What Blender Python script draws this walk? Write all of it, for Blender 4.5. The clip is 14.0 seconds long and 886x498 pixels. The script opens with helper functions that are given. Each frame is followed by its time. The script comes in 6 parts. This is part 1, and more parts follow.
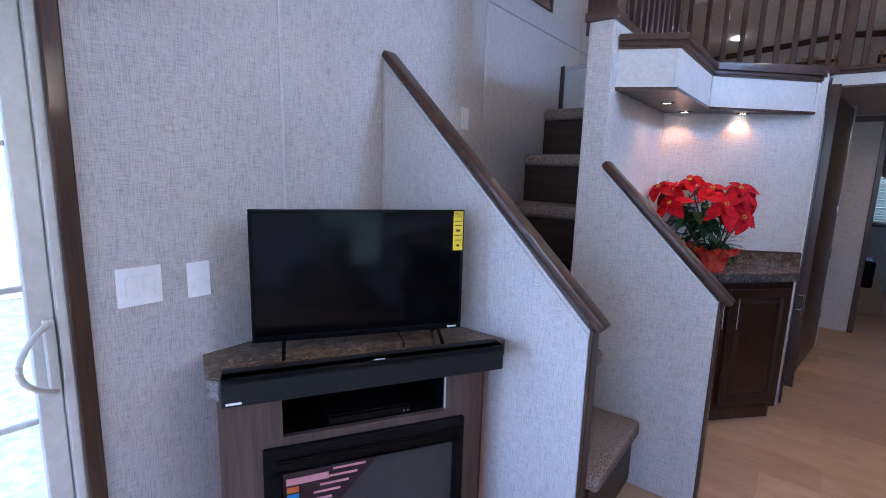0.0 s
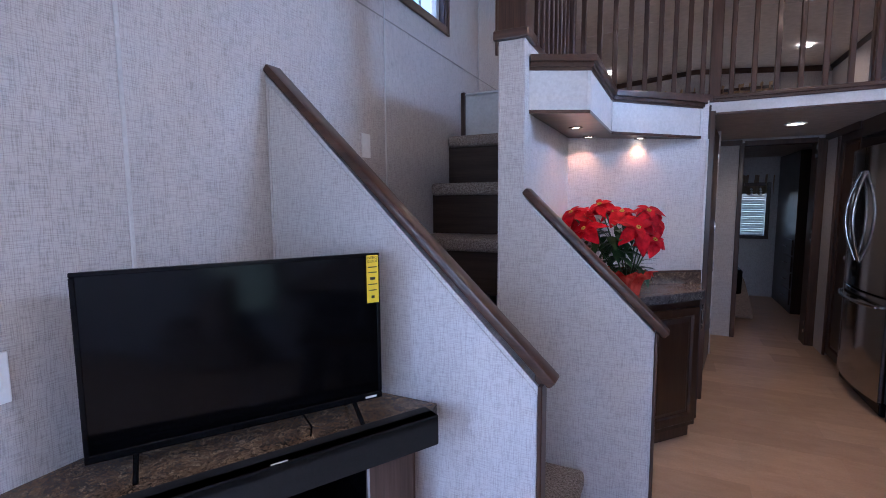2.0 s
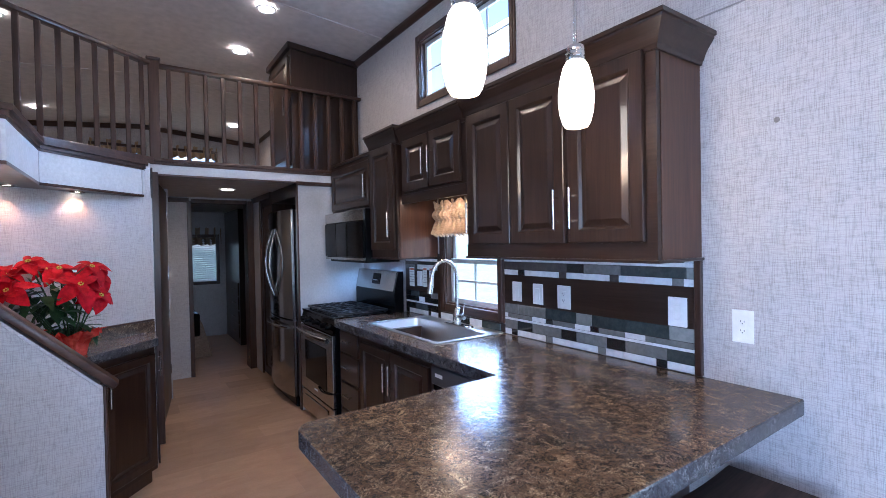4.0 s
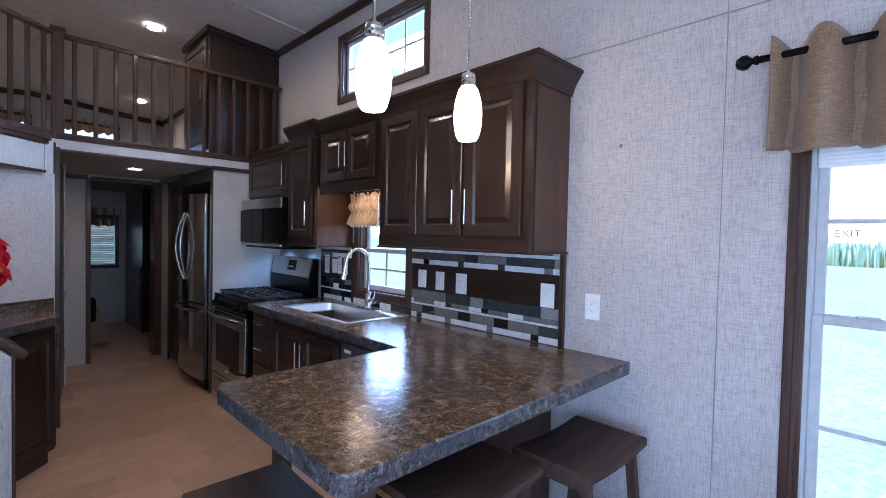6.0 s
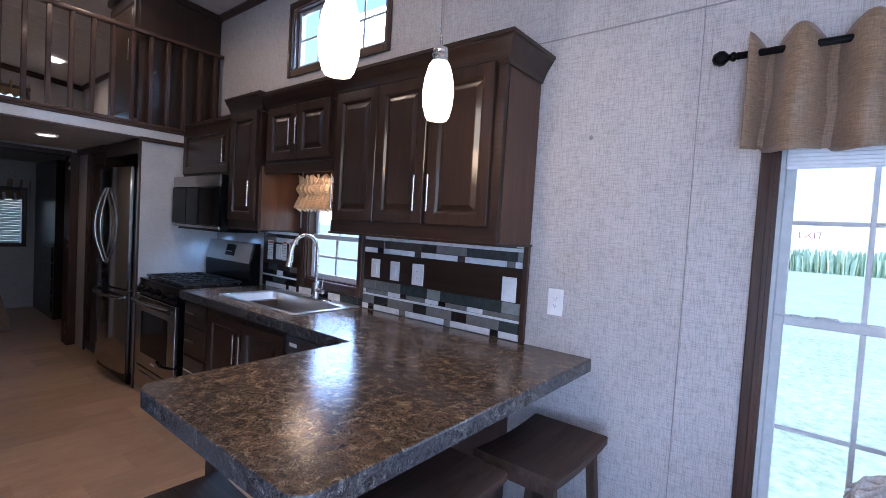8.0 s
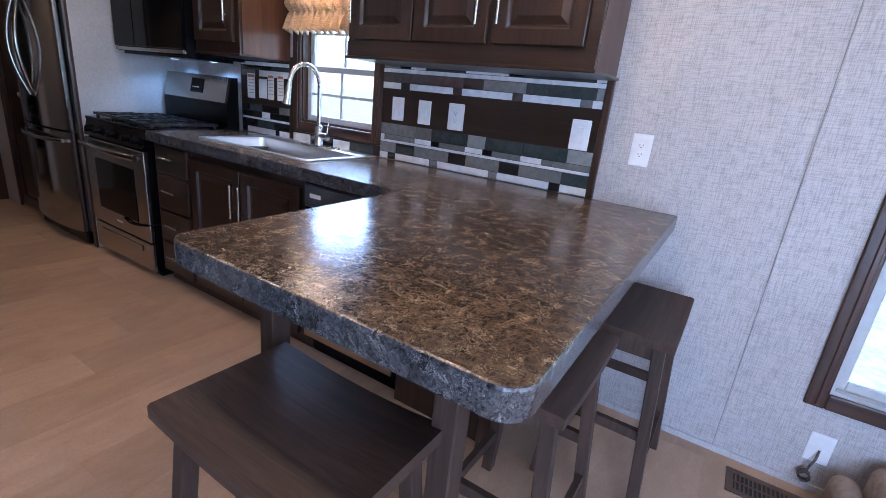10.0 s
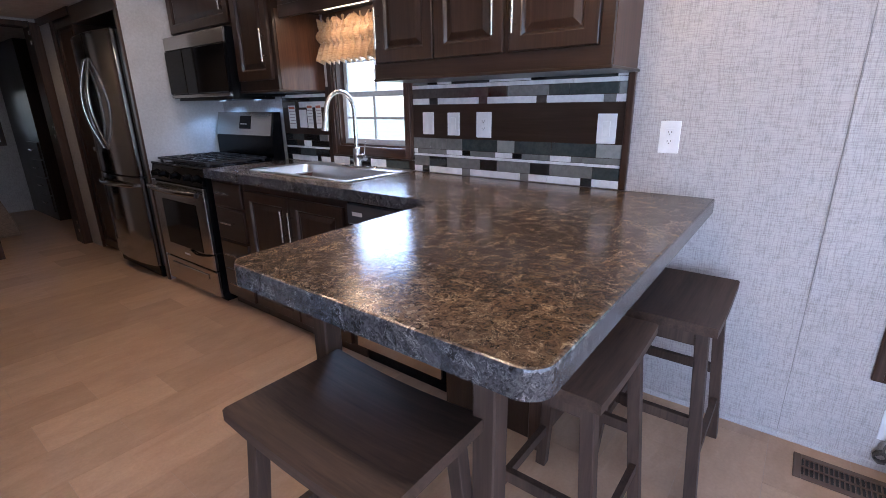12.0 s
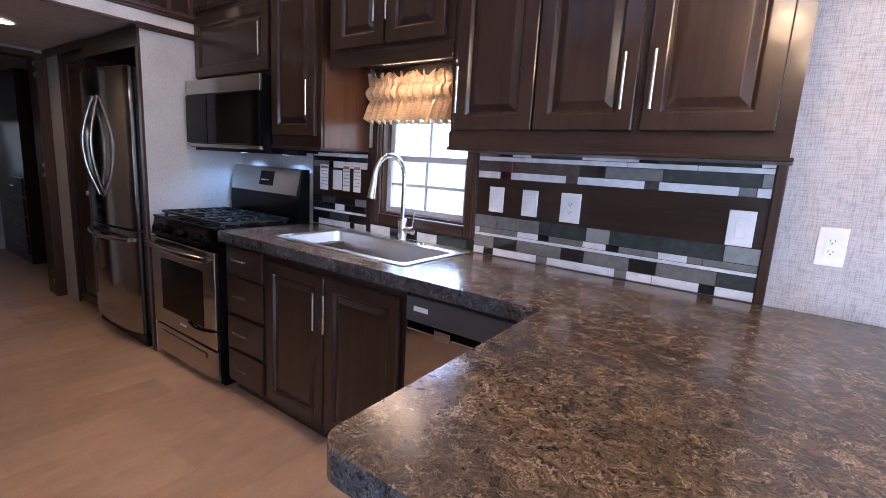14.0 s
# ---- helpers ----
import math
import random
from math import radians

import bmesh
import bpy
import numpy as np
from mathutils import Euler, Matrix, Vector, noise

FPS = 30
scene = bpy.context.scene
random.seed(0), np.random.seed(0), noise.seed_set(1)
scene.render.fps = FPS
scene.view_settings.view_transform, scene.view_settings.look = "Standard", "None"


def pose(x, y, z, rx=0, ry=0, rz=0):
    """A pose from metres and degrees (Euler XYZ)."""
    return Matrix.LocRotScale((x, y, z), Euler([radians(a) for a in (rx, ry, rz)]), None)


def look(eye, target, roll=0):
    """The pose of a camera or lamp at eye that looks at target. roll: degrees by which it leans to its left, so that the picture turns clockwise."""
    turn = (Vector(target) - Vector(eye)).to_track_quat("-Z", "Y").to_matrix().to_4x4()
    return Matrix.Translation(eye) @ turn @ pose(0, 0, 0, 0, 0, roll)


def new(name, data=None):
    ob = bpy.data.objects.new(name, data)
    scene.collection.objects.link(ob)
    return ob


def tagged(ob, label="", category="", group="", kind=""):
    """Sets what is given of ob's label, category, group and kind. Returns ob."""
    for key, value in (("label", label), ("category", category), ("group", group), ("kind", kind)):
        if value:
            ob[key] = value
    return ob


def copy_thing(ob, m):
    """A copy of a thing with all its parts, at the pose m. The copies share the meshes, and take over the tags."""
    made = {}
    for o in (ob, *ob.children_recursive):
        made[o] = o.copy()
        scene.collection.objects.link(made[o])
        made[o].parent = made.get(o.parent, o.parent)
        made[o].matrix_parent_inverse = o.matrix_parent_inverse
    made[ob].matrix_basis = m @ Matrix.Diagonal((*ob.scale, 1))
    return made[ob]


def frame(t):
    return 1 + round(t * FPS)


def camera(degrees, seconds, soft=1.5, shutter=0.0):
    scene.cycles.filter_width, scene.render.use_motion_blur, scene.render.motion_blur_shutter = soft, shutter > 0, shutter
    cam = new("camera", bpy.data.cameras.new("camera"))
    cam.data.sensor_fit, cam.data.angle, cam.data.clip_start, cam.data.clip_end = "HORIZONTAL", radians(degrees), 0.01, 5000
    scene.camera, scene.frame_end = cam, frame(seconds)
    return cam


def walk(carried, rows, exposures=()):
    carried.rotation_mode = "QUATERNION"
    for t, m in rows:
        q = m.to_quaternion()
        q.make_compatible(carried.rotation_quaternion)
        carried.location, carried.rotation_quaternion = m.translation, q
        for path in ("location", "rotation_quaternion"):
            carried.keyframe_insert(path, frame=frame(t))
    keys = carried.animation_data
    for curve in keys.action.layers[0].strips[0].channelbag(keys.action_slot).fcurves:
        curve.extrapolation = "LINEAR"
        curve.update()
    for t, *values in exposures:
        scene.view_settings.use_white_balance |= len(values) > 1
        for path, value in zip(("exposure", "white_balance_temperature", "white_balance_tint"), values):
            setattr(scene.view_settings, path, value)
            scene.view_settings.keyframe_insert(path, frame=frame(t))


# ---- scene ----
cam = camera(87.3, 14.0, soft=0.9)
PATH = [
    (0, (0.274, 0.126, 1.424), (-0.942, 1.678, 1.089), 1.7),
    (0.5, (0.212, 0.114, 1.416), (-1.165, 1.517, 1.045), 1.6),
    (1, (0.147, 0.17, 1.427), (-1.192, 1.633, 1.167), 0.9),
    (1.5, (0.077, 0.292, 1.437), (-1.053, 1.928, 1.23), 0.4),
    (2, (0.055, 0.346, 1.436), (-0.805, 2.14, 1.23), -0.4),
    (2.5, (0.069, 0.293, 1.443), (-0.092, 2.274, 1.22), 1.4),
    (3, (0.061, 0.203, 1.443), (0.454, 2.156, 1.271), 0.9),
    (3.5, (0.066, 0.109, 1.455), (0.876, 1.936, 1.371), -0.4),
    (4, (0.119, 0.002, 1.468), (1.248, 1.652, 1.439), -1.1),
    (4.2, (0.126, -0.054, 1.47), (1.356, 1.523, 1.451), -1.0),
    (6.3, (-0.05, -0.273, 1.448), (1.385, 1.12, 1.396), 1.9),
    (6.5, (-0.061, -0.266, 1.45), (1.411, 1.086, 1.407), 2.4),
    (7, (-0.055, -0.256, 1.446), (1.467, 1.04, 1.39), 3.0),
    (9.3, (0.123, 0.224, 1.316), (1.75, 1.351, 1.032), 3.1),
    (9.5, (0.115, 0.287, 1.283), (1.758, 1.351, 0.869), 3.0),
    (10, (0.049, 0.444, 1.251), (1.671, 1.438, 0.633), 6.0),
    (10.5, (0.014, 0.448, 1.199), (1.559, 1.431, 0.394), 8.2),
    (11, (0.008, 0.387, 1.157), (1.381, 1.484, 0.203), 5.5),
    (11.5, (-0.003, 0.334, 1.182), (1.418, 1.468, 0.348), 3.8),
    (12, (0.013, 0.365, 1.267), (1.52, 1.537, 0.673), -0.9),
    (12.5, (-0.007, 0.473, 1.325), (1.588, 1.597, 0.889), -0.8),
    (13, (-0.027, 0.556, 1.34), (1.556, 1.723, 0.975), 1.8),
    (13.5, (0.031, 0.723, 1.326), (1.607, 1.908, 0.994), 3.8),
    (14, (0.134, 0.939, 1.32), (1.73, 2.088, 0.959), 3.3),
]
EXPOSURES = [(0.0, 2.2, 4850, 18), (0.5, 2.2, 4900, 10), (1.0, 1.95, 4900, 14), (1.5, 1.92, 4950, 22), (2.0, 2.05, 4950, 22), (3.0, 2.47, 4850, 18), (4.0, 2.25, 4900, 16), (6.5, 1.78, 5080, 16), (7.0, 1.70, 5100, 17), (9.5, 1.95, 5200, 18), (11.0, 2.2, 5350, 18), (12.0, 2.08, 5650, 20), (12.5, 2.1, 5700, 20), (13.5, 2.3, 5700, 21), (14.0, 2.4, 5600, 22)]
walk(cam, [(t, look(eye, target, roll)) for t, eye, target, roll in PATH], EXPOSURES)

# ---- world, sun and large lights ----
world = bpy.data.worlds.new("sky")
scene.world = world
world.use_nodes = True
wn = world.node_tree.nodes
sky = wn.new("ShaderNodeTexSky")
sky.sky_type, sky.sun_disc = "NISHITA", False
sky.sun_elevation, sky.sun_rotation = radians(70), radians(185)
world.node_tree.links.new(sky.outputs[0], wn["Background"].inputs[0])
wn["Background"].inputs[1].default_value = 0.15
sun = new("sun", bpy.data.lights.new("sun", "SUN"))
sun.data.energy, sun.data.angle, sun.data.color = 3.0, radians(2), (1, 0.96, 0.9)
sun.matrix_world = look((0, 0, 10), (0.3, 3.6, 0.0))


def window_light(name, centre, target, w, h, watts, color=(0.66, 0.80, 1.0)):
    lamp = new(name, bpy.data.lights.new(name, "AREA"))
    lamp.data.shape, lamp.data.size, lamp.data.size_y = "RECTANGLE", w, h
    lamp.data.energy, lamp.data.color = watts, color
    lamp.matrix_world = look(centre, target)
    return lamp


def lamp_at(name, place, watts, color=(1, 0.74, 0.48), radius=0.04, spot=0):
    lamp = new(name, bpy.data.lights.new(name, "SPOT" if spot else "POINT"))
    lamp.data.energy, lamp.data.color, lamp.data.shadow_soft_size = watts, color, radius
    if spot:
        lamp.data.spot_size, lamp.data.spot_blend = radians(spot), 0.6
    lamp.location = place
    return lamp


window_light("window_light_slider", (-1.36, -0.80, 1.05), (0, -0.70, 1.0), 1.2, 1.8, 15)
window_light("window_light_sink", (2.95, 2.48, 2.75), (1.75, 2.45, 1.0), 1.3, 1.2, 32, (0.60, 0.80, 1.0))
window_light("window_light_sink_low", (3.10, 3.60, 2.15), (1.75, 2.2, 1.3), 1.9, 1.2, 24, (0.60, 0.78, 1.0))
window_light("window_light_rear", (0.37, -3.05, 1.5), (0.37, 0, 1.4), 2.2, 1.5, 5.5)

# ---- materials ----
def mat(name, color=(0.5, 0.5, 0.5), rough=0.5, metal=0.0, spec=0.5, coat=0.0):
    m = bpy.data.materials.new(name)
    m.use_nodes = True
    b = m.node_tree.nodes["Principled BSDF"]
    b.inputs["Base Color"].default_value = (*color, 1)
    b.inputs["Roughness"].default_value = rough
    b.inputs["Metallic"].default_value = metal
    b.inputs["Specular IOR Level"].default_value = spec
    b.inputs["Coat Weight"].default_value = coat
    b.inputs["Coat Roughness"].default_value = 0.12
    return m


class Nodes:
    """Short hand for building one node tree."""

    def __init__(self, m):
        self.t = m.node_tree
        self.b = self.t.nodes["Principled BSDF"]
        self.co = self.t.nodes.new("ShaderNodeTexCoord").outputs["Object"]

    def link(self, a, b):
        self.t.links.new(a, b)

    def scaled(self, v, rot=(0, 0, 0), src=None):
        n = self.t.nodes.new("ShaderNodeMapping")
        n.inputs["Scale"].default_value = v
        n.inputs["Rotation"].default_value = [radians(a) for a in rot]
        self.link(src or self.co, n.inputs["Vector"])
        return n.outputs[0]

    def noise(self, vec, scale=1.0, detail=3.0, rough=0.55, distort=0.0, out="Fac"):
        n = self.t.nodes.new("ShaderNodeTexNoise")
        n.inputs["Scale"].default_value, n.inputs["Detail"].default_value = scale, detail
        n.inputs["Roughness"].default_value, n.inputs["Distortion"].default_value = rough, distort
        self.link(vec, n.inputs["Vector"])
        return n.outputs[out]

    def voronoi(self, vec, scale, feature="F1", out="Distance"):
        n = self.t.nodes.new("ShaderNodeTexVoronoi")
        n.feature = feature
        n.inputs["Scale"].default_value = scale
        self.link(vec, n.inputs["Vector"])
        return n.outputs[out]

    def ramp(self, fac, stops):
        n = self.t.nodes.new("ShaderNodeValToRGB")
        e = n.color_ramp.elements
        while len(e) < len(stops):
            e.new(0.5)
        for k, (p, c) in zip(e, stops):
            k.position = p
            k.color = (*c, 1) if len(c) == 3 else c
        self.link(fac, n.inputs[0])
        return n.outputs[0]

    def mix(self, a, b, fac=0.5, kind="MIX"):
        n = self.t.nodes.new("ShaderNodeMix")
        n.data_type, n.blend_type = "RGBA", kind
        for s, v in ((n.inputs[0], fac), (n.inputs[6], a), (n.inputs[7], b)):
            if isinstance(v, (int, float)):
                s.default_value = v
            elif isinstance(v, tuple):
                s.default_value = (*v, 1)
            else:
                self.link(v, s)
        return n.outputs[2]

    def maths(self, op, a, b=0.0):
        n = self.t.nodes.new("ShaderNodeMath")
        n.operation = op
        for s, v in ((n.inputs[0], a), (n.inputs[1], b)):
            if isinstance(v, (int, float)):
                s.default_value = v
            else:
                self.link(v, s)
        return n.outputs[0]

    def rand(self):
        return self.t.nodes.new("ShaderNodeObjectInfo").outputs["Random"]

    def bump(self, h, strength=0.2, dist=0.002):
        n = self.t.nodes.new("ShaderNodeBump")
        n.inputs["Strength"].default_value, n.inputs["Distance"].default_value = strength, dist
        self.link(h, n.inputs["Height"])
        self.link(n.outputs[0], self.b.inputs["Normal"])

    def color(self, c):
        self.link(c, self.b.inputs["Base Color"])

    def rough(self, fac, lo, hi):
        n = self.t.nodes.new("ShaderNodeMapRange")
        n.inputs["To Min"].default_value, n.inputs["To Max"].default_value = lo, hi
        self.link(fac, n.inputs[0])
        self.link(n.outputs[0], self.b.inputs["Roughness"])


def linen(name, base, dark):
    """Vinyl wall covering printed and embossed like coarse linen."""
    m = mat(name, base, 0.55, spec=0.35)
    n = Nodes(m)
    hor = n.noise(n.scaled((22, 22, 430)), 1, 2, 0.6)
    ver = n.noise(n.scaled((430, 430, 22)), 1, 2, 0.6)
    patch = n.noise(n.scaled((3.2, 3.2, 3.2)), 1, 4, 0.6)
    h2 = n.ramp(hor, [(0.40, (0, 0, 0)), (0.53, (1, 1, 1))])
    v2 = n.ramp(ver, [(0.38, (0, 0, 0)), (0.52, (1, 1, 1))])
    weave = n.mix(h2, v2, 0.55)
    c = n.mix(dark, base, weave)
    c = n.mix(c, n.ramp(patch, [(0.3, (0.88, 0.88, 0.89)), (0.7, (1, 1, 1))]), 0.6, "MULTIPLY")
    n.color(c)
    n.bump(weave, 0.32, 0.0014)
    return m


def wood(name, dark, light, along="z", rough=0.33, coat=0.25, grain=1.0):
    m = mat(name, light, rough, spec=0.28, coat=coat)
    n = Nodes(m)
    st = {"z": (26, 26, 1.6), "x": (1.6, 26, 26), "y": (26, 1.6, 26)}[along]
    fine = {"z": (180, 180, 5), "x": (5, 180, 180), "y": (180, 5, 180)}[along]
    off = n.t.nodes.new("ShaderNodeVectorMath")
    off.operation = "ADD"
    n.link(n.co, off.inputs[0])
    n.link(n.rand(), off.inputs[1])
    a = n.noise(n.scaled(tuple(v * grain for v in st), src=off.outputs[0]), 1, 4, 0.6, 0.6)
    b = n.noise(n.scaled(fine, src=off.outputs[0]), 1, 2, 0.6)
    c = n.ramp(n.mix(a, b, 0.35), [(0.30, dark), (0.68, light)])
    blotch = n.noise(n.scaled((3, 3, 3), src=off.outputs[0]), 1, 3)
    n.color(n.mix(c, n.ramp(blotch, [(0.3, (0.72, 0.70, 0.68)), (0.7, (1.12, 1.1, 1.08))]), 0.7, "MULTIPLY"))
    n.rough(blotch, rough - 0.06, rough + 0.1)
    n.bump(b, 0.02, 0.0006)
    return m


def laminate(name, edge=False):
    """Stone-print laminate: brown ground, smoky dark patches, tan flakes and thin pale veins."""
    m = mat(name, (0.1, 0.08, 0.06), 0.2, spec=0.6)
    n = Nodes(m)
    warp = n.noise(n.co, 11, 4, 0.65, out="Color")
    add = n.t.nodes.new("ShaderNodeVectorMath")
    add.operation = "MULTIPLY_ADD"
    n.link(warp, add.inputs[0])
    add.inputs[1].default_value = (0.14, 0.14, 0.14)
    n.link(n.co, add.inputs[2])
    w = add.outputs[0]
    if edge:
        dark, body, tan, pale = (0.010, 0.010, 0.012), (0.040, 0.040, 0.044), (0.085, 0.084, 0.088), (0.24, 0.235, 0.235)
    else:
        dark, body, tan, pale = (0.026, 0.018, 0.013), (0.070, 0.046, 0.031), (0.135, 0.090, 0.054), (0.40, 0.31, 0.195)
    fine = n.noise(w, 105, 5, 0.7, 0.6)
    flake = n.noise(n.scaled((78, 38, 60), (0, 0, 32), w), 1, 5, 0.66, 1.2)
    smoke = n.noise(w, 13, 5, 0.62, 0.5)
    c = n.ramp(n.mix(fine, flake, 0.5), [(0.38, dark), (0.49, body), (0.58, tan), (0.66, body)])
    c = n.mix(c, dark, n.ramp(smoke, [(0.34, (0.7, 0.7, 0.7)), (0.48, (0, 0, 0))]))
    gate = n.ramp(n.noise(w, 24, 3, 0.6), [(0.45, (0.0, 0.0, 0.0)), (0.60, (1, 1, 1))])
    c = n.mix(c, tan, n.mix(n.ramp(flake, [(0.55, (0, 0, 0)), (0.60, (0.9, 0.9, 0.9))]), gate, 1.0, "MULTIPLY"))
    for sc, rot, seat in (((24, 11, 18), 40, 0.500), ((10, 23, 18), 24, 0.485), ((40, 19, 30), -35, 0.515)):
        v = n.noise(n.scaled(sc, (0, 0, rot), w), 1, 4, 0.6, 1.1)
        line = n.ramp(v, [(seat - 0.010, (0, 0, 0)), (seat - 0.003, (0.9, 0.9, 0.9)), (seat + 0.003, (0.9, 0.9, 0.9)), (seat + 0.010, (0, 0, 0))])
        c = n.mix(c, pale, n.mix(line, gate, 0.85, "MULTIPLY"))
    tint = n.noise(n.co, 3.5, 3, 0.6)
    c = n.mix(c, n.ramp(tint, [(0.35, (0.80, 0.82, 0.88)), (0.65, (1.22, 1.14, 1.04))]), 0.9, "MULTIPLY")
    n.color(c)
    n.rough(fine, 0.13, 0.27)
    n.bump(fine, 0.07, 0.0006)
    return m


def vinyl(name):
    """Sand-coloured vinyl tile, each one a little different."""
    m = mat(name, (0.36, 0.25, 0.16), 0.40, spec=0.45)
    n = Nodes(m)
    geo = n.t.nodes.new("ShaderNodeNewGeometry").outputs["Position"]
    streak = n.noise(n.scaled((5.0, 15, 1), (0, 0, 25), geo), 1, 5, 0.62, 0.8)
    cloud = n.noise(n.scaled((2.6, 2.6, 1), src=geo), 1, 4, 0.6)
    grain = n.noise(n.scaled((90, 90, 1), src=geo), 1, 2)
    c = n.ramp(streak, [(0.28, (0.455, 0.300, 0.190)), (0.72, (0.545, 0.375, 0.250))])
    c = n.mix(c, n.ramp(cloud, [(0.3, (0.86, 0.85, 0.84)), (0.7, (1.08, 1.07, 1.06))]), 0.8, "MULTIPLY")
    c = n.mix(c, n.ramp(n.rand(), [(0.0, (0.86, 0.85, 0.84)), (0.5, (0.97, 0.96, 0.95)), (1.0, (1.10, 1.10, 1.11))]), 1.0, "MULTIPLY")
    c = n.mix(c, n.ramp(grain, [(0.3, (0.93, 0.93, 0.93)), (0.7, (1.03, 1.03, 1.03))]), 1.0, "MULTIPLY")
    n.color(c)
    n.rough(cloud, 0.34, 0.5)
    n.bump(grain, 0.05, 0.0006)
    return m


def steel(name, color=(0.46, 0.44, 0.42), rough=0.22, along=(3, 3, 900)):
    m = mat(name, color, rough, 1.0)
    n = Nodes(m)
    br = n.noise(n.scaled(along), 1, 2)
    n.rough(br, rough - 0.06, rough + 0.06)
    n.bump(br, 0.01, 0.0002)
    return m


def speckle(name, lo, hi, scale, rough=0.9, bump=0.0, spec=0.3):
    m = mat(name, hi, rough, spec=spec)
    n = Nodes(m)
    a = n.noise(n.co, scale, 3, 0.65)
    b = n.noise(n.co, scale * 0.07, 3, 0.5)
    c = n.ramp(a, [(0.34, lo), (0.66, hi)])
    n.color(n.mix(c, n.ramp(b, [(0.3, (0.85, 0.85, 0.85)), (0.7, (1.08, 1.08, 1.08))]), 0.8, "MULTIPLY"))
    if bump:
        n.bump(a, bump, 0.004)
    return m


def cloth(name, lo, hi, scale=400):
    m = mat(name, hi, 0.5, spec=0.45)
    n = Nodes(m)
    a = n.noise(n.scaled((scale, scale, 30)), 1, 3)
    b = n.noise(n.scaled((30, 30, scale)), 1, 3)
    k = n.noise(n.co, 6, 3)
    weave = n.mix(a, b, 0.6)
    c = n.ramp(weave, [(0.36, lo), (0.64, hi)])
    n.color(n.mix(c, n.ramp(k, [(0.3, (0.85, 0.85, 0.85)), (0.7, (1.1, 1.1, 1.1))]), 0.7, "MULTIPLY"))
    n.rough(weave, 0.28, 0.5)
    n.bump(weave, 0.12, 0.0008)
    n.b.inputs["Sheen Weight"].default_value = 0.2
    return m


def glow(name, color, strength):
    m = mat(name, color, 0.4)
    b = m.node_tree.nodes["Principled BSDF"]
    b.inputs["Emission Color"].default_value = (*color, 1)
    b.inputs["Emission Strength"].default_value = strength
    return m


def clear_glass(name):
    m = mat(name, (1, 1, 1), 0.0, spec=0.5)
    b = m.node_tree.nodes["Principled BSDF"]
    b.inputs["Transmission Weight"].default_value = 1.0
    b.inputs["IOR"].default_value = 1.01
    return m


M_WALL = linen("linen_wallcovering", (0.545, 0.512, 0.495), (0.325, 0.297, 0.286))
M_WALLV = linen("linen_wallcovering_pale", (0.57, 0.547, 0.535), (0.372, 0.347, 0.339))
M_WHITE = speckle("brushed_white_panel", (0.48, 0.475, 0.47), (0.56, 0.555, 0.55), 60, 0.5)
M_CEIL = speckle("ceiling_panel", (0.53, 0.485, 0.455), (0.60, 0.55, 0.52), 220, 0.85, 0.15)
M_CAB = wood("espresso_cabinet_wood", (0.016, 0.0082, 0.0053), (0.043, 0.0240, 0.0158), "z", 0.30, 0.32)
M_CABH = wood("espresso_cabinet_wood_rail", (0.016, 0.0082, 0.0053), (0.043, 0.0240, 0.0158), "y", 0.30, 0.32)
# Lamp glow painted into the cabinet wood: brighter and redder on end panels.
M_CABIN = wood("cabinet_end_panel_warm_lit", (0.040, 0.017, 0.009), (0.110, 0.048, 0.026), "z", 0.34, 0.3)
M_TRIM = wood("dark_trim_wood", (0.022, 0.011, 0.007), (0.085, 0.044, 0.028), "z", 0.36, 0.2)
M_TRIMX = wood("dark_trim_wood_x", (0.022, 0.011, 0.007), (0.085, 0.044, 0.028), "x", 0.34, 0.3)
M_TRIMY = wood("dark_trim_wood_y", (0.022, 0.011, 0.007), (0.085, 0.044, 0.028), "y", 0.34, 0.3)
M_STOOL = wood("stool_wood", (0.026, 0.015, 0.010), (0.088, 0.052, 0.036), "x", 0.54, 0.0)
M_STOOLZ = wood("stool_leg_wood", (0.028, 0.017, 0.012), (0.085, 0.052, 0.038), "z", 0.54, 0.0)
M_HEARTH = wood("hearth_wood", (0.050, 0.032, 0.026), (0.135, 0.092, 0.074), "z", 0.42, 0.1)
M_CTR = laminate("stone_laminate")
M_CTRE = laminate("stone_laminate_edge", True)
M_FLOOR = vinyl("sand_vinyl_tile")
M_JOINT = speckle("floor_joint", (0.42, 0.31, 0.225), (0.50, 0.38, 0.285), 80, 0.7)
M_STEEL = steel("brushed_steel")
M_STEELD = steel("dark_brushed_steel", (0.42, 0.40, 0.385), 0.12)
M_SINK = steel("sink_steel", (0.74, 0.71, 0.68), 0.33, (200, 3, 200))
M_NICKEL = mat("satin_nickel", (0.68, 0.66, 0.63), 0.25, 1.0)
M_BLACK = speckle("black_plastic", (0.003, 0.003, 0.0035), (0.006, 0.006, 0.007), 300, 0.22, spec=0.12)
M_GLOSSB = mat("black_glass", (0.002, 0.002, 0.0025), 0.07, spec=0.14)
M_SCREEN = mat("screen_glass", (0.0015, 0.0015, 0.002), 0.10, spec=0.22)
M_IRON = speckle("cast_iron", (0.010, 0.010, 0.011), (0.022, 0.022, 0.023), 250, 0.32, 0.1, spec=0.6)
M_PLATE = speckle("white_plastic", (0.76, 0.76, 0.76), (0.82, 0.82, 0.82), 40, 0.35)
# White vinyl greyed: the shade on backlit sashes is put into its colour.
M_VINYLW = speckle("white_vinyl_shade_grey", (0.46, 0.46, 0.45), (0.52, 0.52, 0.51), 30, 0.4)
